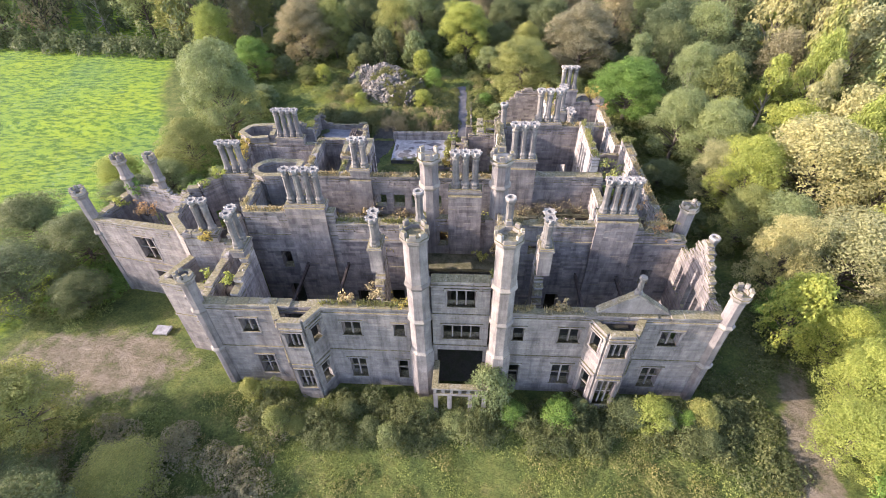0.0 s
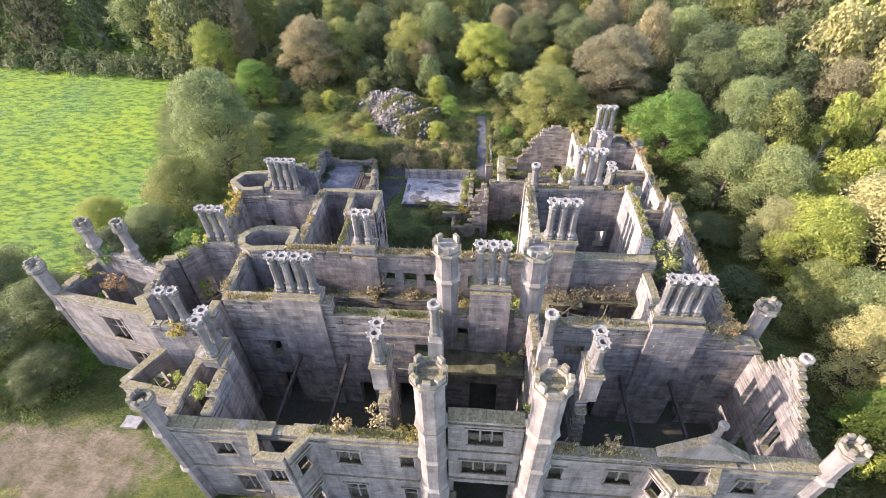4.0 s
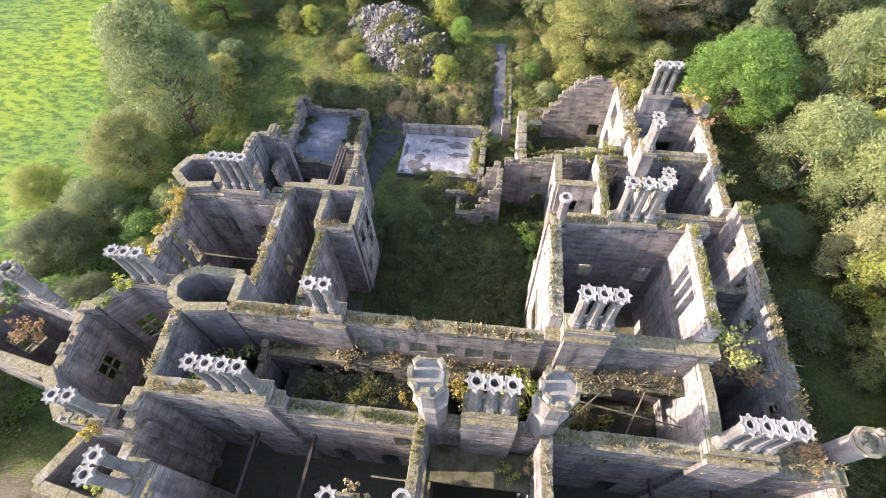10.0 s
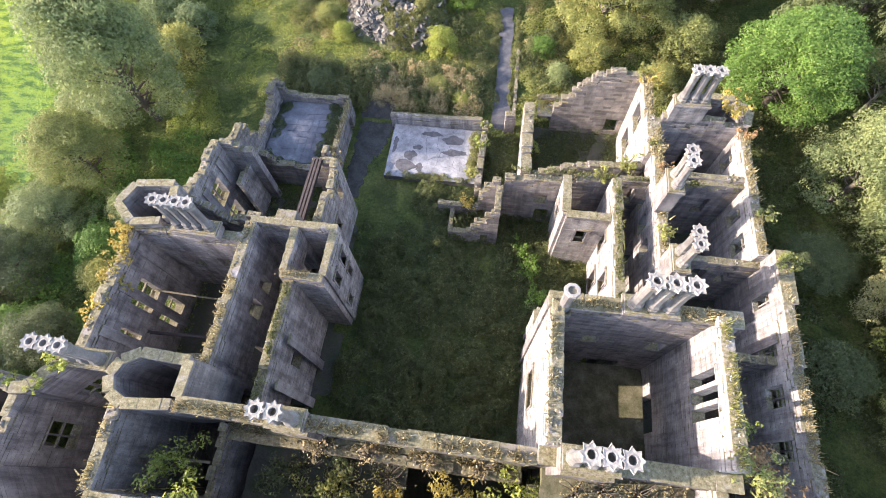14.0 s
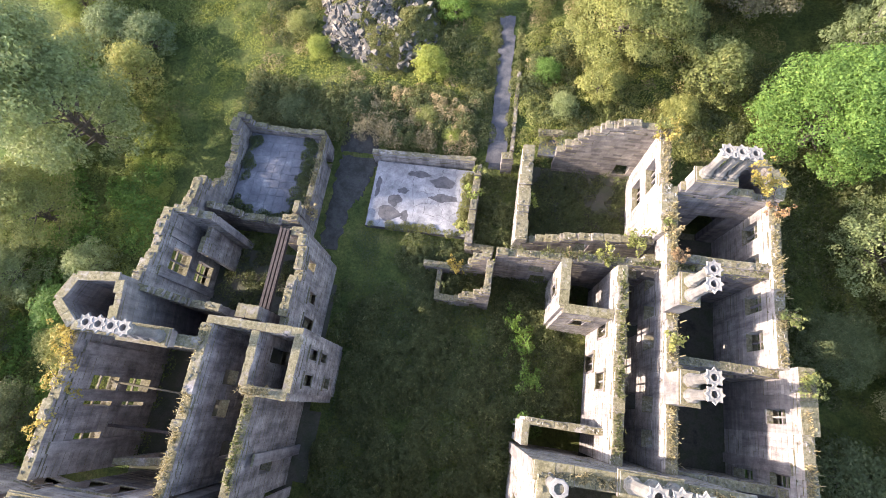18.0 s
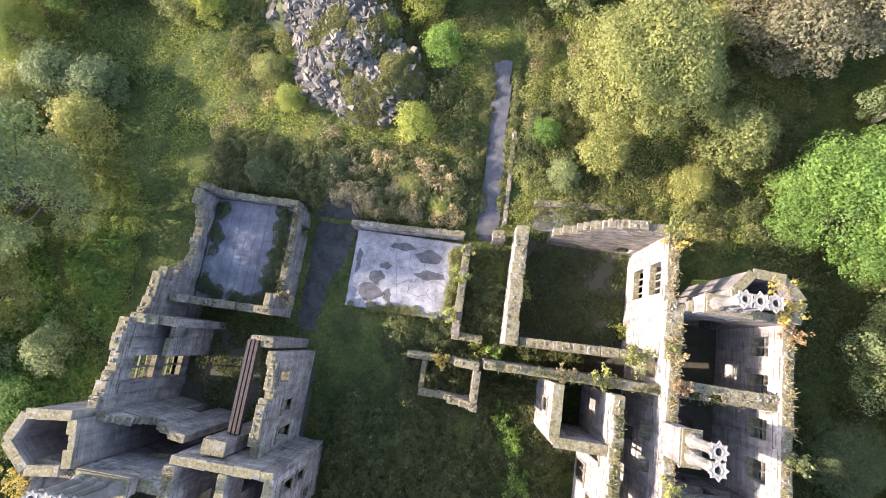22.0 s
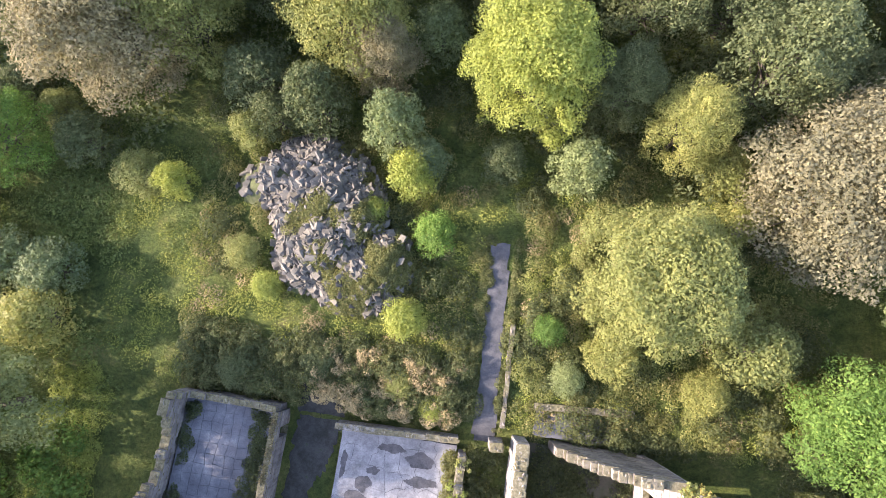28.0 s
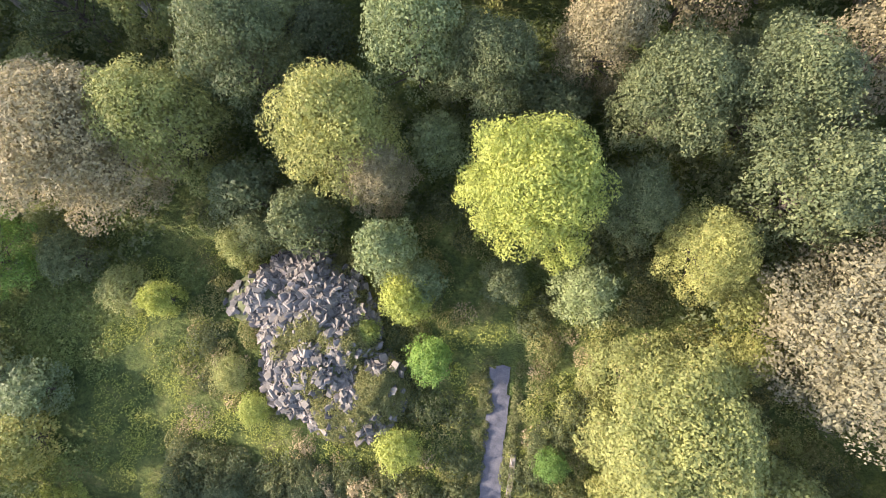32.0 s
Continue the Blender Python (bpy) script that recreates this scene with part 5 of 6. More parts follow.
def limb_rows(verts, faces, a, b, r0, r1, n=6, bend=0.0, steps=4):
    a, b = Vector(a), Vector(b)
    side = Vector((random.uniform(-1, 1), random.uniform(-1, 1), 0)) * bend
    axis = (b - a).normalized()
    u = axis.orthogonal().normalized()
    w = axis.cross(u)
    k = len(verts)
    for i in range(steps + 1):
        t = i / steps
        p = a.lerp(b, t) + side * math.sin(math.pi * t)
        r = r0 + (r1 - r0) * t
        for j in range(n):
            q = 2 * math.pi * j / n
            verts.append(tuple(p + u * math.cos(q) * r + w * math.sin(q) * r))
    for i in range(steps):
        for j in range(n):
            faces.append((k + i * n + j, k + i * n + (j + 1) % n, k + (i + 1) * n + (j + 1) % n, k + (i + 1) * n + j))


def make_tree(leaf, seed, count, size, shape="round", label="", bark=None, base=0.22):
    """A tree of unit radius 5 m and height 10 m at the origin: trunk, limbs and a crown of leaf clumps."""
    random.seed(seed)
    rng = np.random.RandomState(seed)
    e = tagged(new("tree"), label, "tree", "trees")
    v, f, cl, rd = [], [], [], []
    limb_rows(v, f, (0, 0, -0.3), (0.2, 0.1, 5.2), 0.28, 0.15, 8, 0.25)
    limb_rows(v, f, (0.2, 0.1, 5.2), (0.3, 0, 8.4), 0.15, 0.04, 6, 0.3)
    n = 32 if shape == "round" else 26
    for i in range(n):
        t = (i + 0.5) / n
        h = base + (0.94 - base) * t
        if shape == "round":
            reach = 3.9 * math.sqrt(max(0.08, 1 - ((h - 0.48) / 0.53) ** 2))
        else:
            reach = 3.3 * (1.08 - h) ** 0.7
        q = i * 2.4 + random.uniform(-0.5, 0.5)
        rr = reach * (random.uniform(0.62, 1.0) if t < 0.5 else random.uniform(0.2, 1.0) if i < n - 4 else random.uniform(0, 0.4))
        p = (rr * math.cos(q), rr * math.sin(q), 10 * h * random.uniform(0.93, 1.05))
        limb_rows(v, f, (0.1, 0.05, max(1.4, p[2] * 0.62)), p, 0.09, 0.025, 5 if count > 18000 else 3, 0.3, 4 if count > 18000 else 2)
        cl.append(p)
        main = random.uniform(1.0, 1.5) * (1.0 if shape == "round" else 0.8) * (1.0 if t < 0.5 else 1.15)
        rd.append(main)
        for _ in range(5):
            off = rng.normal(size=3)
            off = off / np.linalg.norm(off) * main * random.uniform(0.75, 1.15)
            cl.append((p[0] + off[0], p[1] + off[1], p[2] + 0.7 * off[2]))
            rd.append(random.uniform(0.3, 0.62))
    if shape == "round":
        for i in range(10):
            q, rr = i * 2.4, 2.3 * math.sqrt((i + 0.3) / 10)
            cl.append((rr * math.cos(q), rr * math.sin(q), random.uniform(8.9, 9.5) - 0.28 * rr))
            rd.append(random.uniform(0.9, 1.25))
        for i in range(22):
            h = 0.5 + 0.4 * i / 21
            q, rr = i * 2.4 + 1.1, 3.5 * math.sqrt(max(0.1, 1 - ((h - 0.45) / 0.52) ** 2)) * random.uniform(0.8, 1.0)
            cl.append((rr * math.cos(q), rr * math.sin(q), 10 * h))
            rd.append(random.uniform(0.85, 1.25))
        for i in range(6):
            cl.append((1.7 * math.cos(i * 1.05), 1.7 * math.sin(i * 1.05), 6.8 + 0.5 * (i % 2)))
            rd.append(1.6)
    child("trunk", mesh_of("trunk", v, f, bark or BARK, True), e)
    lv, lq = leaves(cl, rd, count, size, rng)
    child("crown", fast_mesh("crown", lv, lq, LEAF[leaf]), e)
    random.seed(seed + 100)
    return e


def put(tree, x, y, r, h=None, turn=None, z=None):
    h = h or r * 1.7
    m = Matrix.Translation((x, y, (ground_z(x, y) if z is None else z) - 0.1)) @ Matrix.Rotation(random.uniform(0, 6.3) if turn is None else turn, 4, "Z") @ Matrix.Diagonal((r / 5, r / 5, h / 10, 1))
    return copy_thing(tree, m)


LABELS = {"khaki": "pale khaki autumn birch with fine hanging leaves", "green": "broad tree with dense bright green leaves", "olive": "olive and yellow autumn tree with dense small leaves", "lime": "lime-yellow autumn tree with a rounded crown",
          "brown": "dull brown autumn tree with a dense crown", "grey": "tall grey-green willow-like woodland tree", "dark": "dark green woodland tree", "amber": "amber autumn tree with thin leaves", "rust": "russet autumn tree"}
BUSH = {k: make_tree(k, 71 + i, 7200, 0.32, "round", LABELS[k].replace("tree", "bush"), None, 0.06) for i, k in enumerate(("green", "olive", "lime", "grey", "dark"))}
NEAR = {k: make_tree(k, 11 + i, 33000, 0.155, "round", LABELS[k], None, 0.16) for i, k in enumerate(("green", "olive", "lime", "brown", "grey", "dark", "khaki"))}
HERO = {k: make_tree(k, 211 + i, 54000, 0.14, "round", LABELS[k], None, 0.16) for i, k in enumerate(("green", "olive", "lime", "brown", "grey"))}
MID = {(k, s): make_tree(k, 241 + 3 * i + (s == "tall"), 16000, 0.185, s, LABELS[k], PALE_BARK if s == "tall" else BARK) for i, k in enumerate(("dark", "grey", "olive", "brown")) for s in ("round", "tall")}
FAR = {(k, s): make_tree(k, 41 + 3 * i + (s == "tall"), 9000, 0.25, s, LABELS[k], PALE_BARK if s == "tall" else BARK) for i, k in enumerate(("dark", "grey", "olive", "brown", "lime", "khaki")) for s in ("round", "tall")}
EDGE = {(k, s): make_tree(k, 141 + 3 * i + (s == "tall"), 4200, 0.4, s, LABELS[k], PALE_BARK if s == "tall" else BARK, 0.03) for i, k in enumerate(("dark", "grey", "olive", "brown", "lime", "khaki")) for s in ("round", "tall")}
random.seed(5)
BARE = make_tree("grey", 333, 420, 0.28, "tall", "half-bare pale birch standing among the trees", PALE_BARK)
taken = []


def plant(rows):
    """Rows of species, x, y, radius, height."""
    for k, x, y, r, h in rows:
        put(HERO[k] if r > 5.5 and k in HERO and y > 40 else NEAR[k] if r > 3.3 or k not in BUSH else BUSH[k], x, y, r, h)
        taken.append((x, y, r))


plant([  # garden and bank behind the castle
    ("olive", 10.6, 58.6, 6.3, 9.4), ("brown", 21.4, 66.0, 7.2, 12.0), ("grey", -8.9, 67.2, 2.7, 7.4), ("lime", -7.3, 64.2, 2.3, 5.2),
    ("grey", -6.4, 65.6, 2.0, 4.6), ("green", -5.0, 60.3, 2.0, 3.6), ("lime", -9.9, 61.6, 1.4, 2.6), ("grey", 4.9, 66.4, 2.7, 5.0),
    ("olive", 12.0, 69.9, 3.6, 8.0), ("lime", -6.4, 53.9, 2.0, 3.0), ("dark", -14.9, 68.6, 2.8, 7.5), ("olive", -20.4, 66.5, 1.9, 3.6),
])
plant([  # garden and bank behind the castle
    ("dark", -18.4, 67.6, 2.0, 5.0), ("dark", -0.6, 66.6, 2.0, 3.6), ("olive", 9.0, 53.4, 2.4, 3.6), ("olive", 18.4, 55.0, 3.2, 5.0),
    ("green", 4.2, 54.5, 1.5, 2.2), ("olive", 16.0, 51.6, 2.0, 2.6), ("grey", 6.0, 51.2, 1.6, 2.2), ("olive", -19.4, 57.0, 1.8, 2.2),
    ("lime", -17.4, 54.8, 1.5, 2.0), ("olive", -6.0, 49.0, 1.5, 1.8), ("lime", -3.6, 47.6, 1.2, 1.4), ("dark", -18.6, 48.4, 1.8, 2.0),
    ("dark", -12.4, 49.8, 1.7, 1.8),
])
plant([  # wood edge behind the bank
    ("lime", 0.5, 72.2, 5.7, 11.0), ("olive", -13.1, 74.3, 5.0, 11.5), ("brown", -10.2, 72.0, 3.0, 8.5), ("brown", -30.8, 71.6, 6.6, 11.5),
    ("olive", -25.6, 73.5, 4.8, 11.0), ("dark", -3.4, 80.5, 4.4, 9.0), ("dark", 8.5, 79.5, 5.0, 10.0), ("brown", 3.5, 83.0, 3.6, 11.0),
    ("dark", 15.0, 80.0, 4.8, 11.0), ("dark", -20.5, 79.0, 4.8, 11.5), ("dark", 7.4, 72.6, 3.4, 7.0),
])
plant([  # west side
    ("green", -38.4, 62.8, 4.2, 7.4), ("olive", -40.6, 51.8, 2.6, 3.6), ("lime", -25.4, 61.7, 1.7, 3.6),
    ("grey", -35.8, 43.2, 6.8, 16.5), ("olive", -38.4, 35.2, 4.6, 8.4), ("grey", -39.6, 29.6, 4.0, 5.0), ("dark", -41.0, 24.0, 4.4, 5.6), ("dark", -42.0, 15.0, 4.6, 6.6),
    ("lime", -42.0, 57.0, 3.4, 5.0), ("lime", -48.5, 71.0, 4.6, 11.0), ("lime", -47.0, 30.6, 3.6, 5.0),
    ("olive", -33.0, 24.6, 2.4, 2.8), ("grey", -33.0, 31.4, 2.6, 3.2), ("olive", -28.6, 62.0, 2.4, 3.0),
])
plant([  # west track; the last, tallest tree is an unseen addition
    ("dark", -50.4, 18.0, 5.0, 6.4), ("dark", -45.6, 8.4, 6.0, 6.4), ("dark", -38.4, 8.0, 3.4, 4.4), ("olive", -33.8, -5.8, 4.6, 8.0),
    # (-41.5, -12.0) stands out of view, added to throw shade over the front grass
    ("dark", -34.5, 18.5, 3.4, 4.6), ("dark", -32.0, -12.5, 4.4, 5.4), ("dark", -26.5, -15.0, 4.2, 9.0), ("dark", -41.5, -12.0, 6.0, 13.0),
])
plant([  # east wood, north end
    ("green", 26.6, 50.4, 6.6, 9.6), ("grey", 31.5, 40.6, 5.2, 11.0), ("grey", 36.2, 51.5, 4.6, 12.0), ("khaki", 43.0, 27.0, 8.2, 13.0),
    ("lime", 35.4, 27.0, 5.0, 11.0), ("grey", 35.0, 36.0, 5.0, 11.5), ("dark", 27.8, 33.0, 3.4, 4.2), ("khaki", 33.0, 29.6, 3.6, 9.0),
])
plant([  # east wood, south end
    ("khaki", 40.0, 12.6, 6.4, 10.5), ("lime", 41.0, 3.6, 4.6, 7.5), ("grey", 35.6, 18.6, 4.6, 9.0), ("lime", 33.2, -1.6, 3.4, 9.2), ("lime", 31.4, -5.2, 3.5, 7.0),
    ("lime", 34.6, 3.8, 3.6, 7.4), ("green", 34.0, -8.6, 3.0, 5.0), ("dark", 28.4, 24.0, 3.0, 3.6), ("khaki", 33.4, 13.0, 3.9, 10.2),
    ("olive", 32.8, 20.4, 3.5, 8.6), ("lime", 31.6, 6.0, 3.0, 9.4), ("green", 33.6, 8.6, 3.6, 5.4),
])
plant([  # foot of the front
    ("grey", 3.9, -1.9, 2.3, 5.4), ("lime", 17.5, -2.6, 2.0, 3.0), ("olive", 21.6, -2.4, 1.8, 2.4), ("olive", -24.0, -10.0, 4.0, 3.6),
])
plant([(random.choice(("grey", "olive", "dark", "dark", "grey", "green")), -16.5 + 2.6 * i + random.uniform(-1.1, 1.1), random.choice((-2.2, -3.2, -4.8)) + random.uniform(-0.5, 0.5), random.uniform(0.8, 1.9), random.uniform(1.3, 2.9)) for i in range(16)])


def woods(x0, x1, y0, y1, step, kinds, h0, h1, keep=lambda x, y: True, far=False, close=0.6, near=False):
    y = y0
    while y < y1:
        x = x0
        while x < x1:
            px, py = x + random.uniform(-0.4, 0.4) * step, y + random.uniform(-0.4, 0.4) * step
            r = step * random.uniform(0.62, 0.9)
            if keep(px, py) and all(math.hypot(px - a, py - b) > (r + c) * close for a, b, c in taken):
                put((EDGE if far else MID if near else FAR)[random.choice(kinds), random.choice(("round", "round", "tall"))], px, py, r, random.uniform(h0, h1))
                taken.append((px, py, r))
            x += step
        y += step


put(BARE, 35.0, 50.0, 3.4, 12.0)
in_sight = lambda x, y: x < 66 + 0.72 * (y - 22)
for x0, x1, h0, h1 in ((32, 40, 7.5, 9.5), (40, 47, 9.5, 12), (47, 55, 12, 15)):
    woods(x0, x1, -12, 52, 5.6, ["olive", "lime", "khaki", "khaki", "lime"], h0, h1, lambda x, y: x > 34 + 0.02 * y, close=0.5)
woods(30, 46, 52, 80, 6.8, ["dark", "brown", "grey", "dark"], 9, 13, near=True)
woods(46, 56, 52, 80, 6.8, ["dark", "brown", "grey", "dark"], 9, 13)
woods(55, 78, -8, 78, 6.4, ["olive", "khaki", "khaki", "grey", "lime"], 14, 19, in_sight, True, close=0.5)
woods(-44, 38, 76, 92, 6.8, ["dark", "brown", "grey", "dark", "olive", "dark"], 11, 14.5, near=True)
woods(-34, 48, 90, 108, 7.4, ["dark", "brown", "dark", "grey", "olive", "dark"], 11, 16)
woods(-68, -36, 74, 110, 7.4, ["dark", "grey", "olive", "dark"], 11, 16, lambda x, y: y > 77)
edge_y = lambda x: 74.0 + -0.083 * (x + 59.8)
woods(-150, -52, 68, 122, 8.6, ["dark", "grey", "dark", "brown"], 17, 23, lambda x, y: edge_y(x) < y < edge_y(x) + 36, True)
woods(-66, 110, 108, 136, 11.0, ["dark", "brown", "grey", "olive", "dark"], 14, 19, far=True)
woods(48, 118, 56, 108, 8.4, ["dark", "grey", "brown", "dark"], 12, 17, in_sight, True)
def thicket(x0, x1, y0, y1, step, keep, kinds=("dark", "grey", "dark", "olive", "dark")):
    """Bushes filling the gaps between the woodland trees."""
    y = y0
    while y < y1:
        x = x0
        while x < x1:
            px, py, r = x + random.uniform(-0.45, 0.45) * step, y + random.uniform(-0.45, 0.45) * step, step * random.uniform(0.5, 0.8)
            if keep(px, py) and all(math.hypot(px - a, py - b) > c * 0.72 + r * 0.35 for a, b, c in taken):
                put(BUSH[random.choice(kinds)], px, py, r, r * random.uniform(1.2, 2.0))
                taken.append((px, py, r))
            x += step
        y += step


thicket(-46, 34, 65, 88, 4.2, lambda x, y: (y > 70.5 or x < -19 and y > 65 or x > 15) and not (-6 < x < 8 and y < 69))
thicket(31, 58, -14, 50, 4.4, lambda x, y: x > 33 + 0.02 * y, ("lime", "olive", "lime", "olive", "grey"))
thicket(-43, -32.5, 40, 68, 4.2, lambda x, y: True, ("green", "dark", "olive", "grey", "green"))
thicket(-42, -29, 20, 40, 4.4, lambda x, y: x < -30.5, ("green", "lime", "olive", "green"))
for t in list(NEAR.values()) + list(FAR.values()) + list(BUSH.values()) + list(EDGE.values()) + list(MID.values()) + list(HERO.values()):
    for o in (*t.children, t):
        bpy.data.objects.remove(o)
for o in (*BARE.children, BARE):
    bpy.data.objects.remove(o)


def scrub(name, spots, count, size, leaf, label, seed, category="scrub", base=None):
    """Low ground cover: leaf blades over many small mounds; spots are rows of x, y, spread, height."""
    rng = np.random.RandomState(seed)
    count, size = 2 * count, 0.8 * size
    s = np.asarray(spots, float)
    w = s[:, 2] ** 2
    k = rng.choice(len(s), count, p=w / w.sum())
    a, q = rng.uniform(0, 2 * np.pi, count), np.sqrt(rng.uniform(size=count))
    x, y = s[k, 0] + s[k, 2] * q * np.cos(a), s[k, 1] + s[k, 2] * q * np.sin(a)
    foot = np.array([(base or ground_z)(i, j) for i, j in zip(x, y)])
    lump = np.array([noise.noise(Vector((i * 1.9, j * 1.9, seed))) for i, j in zip(x, y)])
    z = foot + s[k, 3] * (np.sqrt(np.maximum(0, 1 - q ** 2)) * (0.8 + 0.6 * lump) * (1 - 0.45 * rng.uniform(size=count) ** 2) + 0.08)
    p = np.stack([x, y, np.maximum(z, foot + 0.03)], 1)
    nrm = rng.normal(scale=0.6, size=(count, 3)) + np.stack([q * np.cos(a), q * np.sin(a), 0.9 + 0 * q], 1)
    nrm /= np.linalg.norm(nrm, axis=1)[:, None]
    t = np.cross(nrm, rng.normal(size=(count, 3)))
    t /= np.linalg.norm(t, axis=1)[:, None]
    u = np.cross(nrm, t)
    g = size * rng.uniform(0.5, 1.5, count)[:, None]
    v = np.stack([p - t * g * 0.55 - u * g * 0.18, p + u * g * 0.46, p + t * g * 0.65 - u * g * 0.16], 1).reshape(-1, 3)
    return tagged(new(name, fast_mesh(name, v, np.arange(3 * count).reshape(-1, 3), LEAF[leaf])), label, category, "", "stuff")


def scatter(n, x0, x1, y0, y1, r0, r1, h0, h1, keep=lambda x, y: True, seed=1):
    rng, out = np.random.RandomState(seed), []
    while len(out) < n:
        x, y = rng.uniform(x0, x1), rng.uniform(y0, y1)
        if keep(x, y):
            r = rng.uniform(r0, r1)
            out.append((x, y, r, rng.uniform(h0, h1) * (0.5 + r / r1)))
    return out


outside = lambda x, y: not (-25 < x < 21.6 and 0 < y < 46.6) and not (-36 < x < -23 and 3 < y < 16) and not (-0.9 < x < 1.7 and y > 44)
bank = lambda x, y: outside(x, y) and not (-1.0 < x < 1.7) and not (-14 < x < 1 and y < 48) and heap_shape(x, y) < 0.25
strip = lambda x, y: 51.2 + 0.6 * math.sin(x * 0.5) < y < 54.4 and x < -7 or -29.5 < x < -25.5
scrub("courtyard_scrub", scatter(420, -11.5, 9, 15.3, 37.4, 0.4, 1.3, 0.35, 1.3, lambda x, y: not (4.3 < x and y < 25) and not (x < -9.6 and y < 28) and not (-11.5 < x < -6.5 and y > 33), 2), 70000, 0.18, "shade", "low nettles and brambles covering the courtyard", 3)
scrub("courtyard_grass", scatter(200, -10, 6, 16, 37, 0.6, 1.4, 0.1, 0.3, lambda x, y: not (4.3 < x and y < 25), 22), 20000, 0.13, "dark", "rough grass between the courtyard brambles", 23)
scrub("back_scrub", scatter(330, -24, 25, 46.8, 72, 0.4, 1.3, 0.25, 0.8, lambda x, y: bank(x, y) and not strip(x, y), 4), 60000, 0.14, "scrub", "mixed autumn scrub and long grass on the bank", 5)
scrub("back_brambles", scatter(120, -24, 25, 46.8, 72, 0.6, 1.6, 0.5, 1.3, lambda x, y: bank(x, y) and not strip(x, y) and noise.noise(Vector((x * 0.2, y * 0.2, 0))) > -0.1, 24), 42000, 0.17, "shade", "dark green bramble thickets on the bank", 25)
scrub("slab_brambles", scatter(120, -22.5, -1.4, 46.5, 51.3, 0.5, 1.2, 0.6, 1.4, lambda x, y: not (-13.8 < x < -10 and y < 47.6), 41), 26000, 0.16, "scrub", "tangled brambles and tall weeds behind the concrete floor", 42)
scrub("slab_thicket", scatter(70, -22.5, -1.4, 46.8, 51.3, 0.5, 1.3, 0.9, 1.7, lambda x, y: not (-13.8 < x < -10 and y < 47.8), 43), 12000, 0.17, "shade", "dark green thicket behind the concrete floor", 44)
scrub("slab_stalks", scatter(110, -13, -1.6, 46.4, 51.0, 0.3, 0.8, 0.8, 1.7, seed=53), 12000, 0.13, "straw", "dry brown willowherb stalks behind the concrete floor", 54)
scrub("path_verge", scatter(60, -1.1, -0.45, 46.5, 61, 0.2, 0.5, 0.15, 0.5, seed=45) + scatter(60, 1.35, 1.9, 46.5, 61, 0.2, 0.5, 0.15, 0.5, seed=46), 9000, 0.12, "scrub", "long grass leaning over the edges of the path", 47)
scrub("bank_grass", scatter(330, -30, 24, 47, 66, 0.5, 1.3, 0.1, 0.35, lambda x, y: not (-1.0 < x < 1.7 and y < 61) and not (-14 < x < 1 and y < 48), 6), 30000, 0.13, "lime", "olive-yellow long grass lit by low sun", 7)
scrub("bank_straw", scatter(70, -26, 20, 47.5, 64, 0.4, 1.0, 0.2, 0.5, lambda x, y: bank(x, y), 26), 7000, 0.13, "straw", "dry straw-coloured stalks", 27)
scrub("bracken", scatter(150, 2.4, 22, 47.5, 64, 0.4, 1.1, 0.3, 0.9, lambda x, y: bank(x, y) and not (4 < x < 11.6 and y < 49.6), 55), 26000, 0.14, "olive", "yellow-green bracken and long grass beside the path", 56)
scrub("west_scrub", scatter(330, -45, -24.8, -8, 72, 0.6, 1.9, 0.2, 0.7, lambda x, y: outside(x, y) and not (-46 < x < -24 and -3 < y < 6) and not strip(x, y), 8), 46000, 0.17, "field", "rough grass and brambles west of the ruin", 9)
scrub("west_verge", scatter(170, -34, -25.6, 17, 47, 0.5, 1.3, 0.2, 0.7, lambda x, y: not strip(x, y), 57), 24000, 0.15, "lime", "yellow-green rough grass beside the west wing", 58)
scrub("west_brambles", scatter(110, -44, -26, 8, 42, 0.9, 2.2, 0.6, 1.4, lambda x, y: outside(x, y) and not strip(x, y), 28), 30000, 0.22, "green", "lush green brambles west of the ruin", 29)
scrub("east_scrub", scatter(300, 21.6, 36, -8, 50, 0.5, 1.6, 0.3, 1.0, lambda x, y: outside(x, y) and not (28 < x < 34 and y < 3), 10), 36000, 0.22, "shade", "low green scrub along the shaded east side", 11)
open_front = lambda x, y: not (27 < x < 31.5) and not (-44 < x < -24 and -4 < y)
scrub("front_grass", scatter(330, -38, 34, -22, -1.2, 0.7, 1.8, 0.08, 0.24, open_front, 12), 42000, 0.12, "field", "long sunlit grass before the castle front", 13, "grass")
scrub("front_weeds", scatter(130, -36, 27, -18, -1.4, 0.4, 1.3, 0.2, 0.6, open_front, 49), 18000, 0.14, "scrub", "patches of rough weeds in the grass before the castle", 50)
scrub("front_thicket", scatter(70, -34, -13, -15, -4.5, 0.6, 1.7, 0.7, 1.7, seed=51), 20000, 0.17, "brown", "tangled brown bramble thicket beside the track", 52)
scrub("front_brambles", scatter(170, -17, 24, -5.6, -1.2, 0.5, 1.4, 0.5, 1.9, seed=30), 42000, 0.16, "shade", "green brambles along the foot of the castle front", 31)
scrub("wood_floor", scatter(420, -52, 60, 64, 112, 1.2, 2.8, 0.8, 2.6, lambda x, y: y > 70 or x < -27 or x > 14, 32), 34000, 0.36, "dark", "shaded undergrowth below the woodland trees", 33)
scrub("wood_edge", [(x, edge_y(x) + 1.5 * math.sin(x * 0.9), 2.6, 3.2 + 1.2 * math.sin(x * 1.7)) for x in range(-128, -50, 2)], 12000, 0.5, "dark", "shaded undergrowth along the edge of the field", 48)
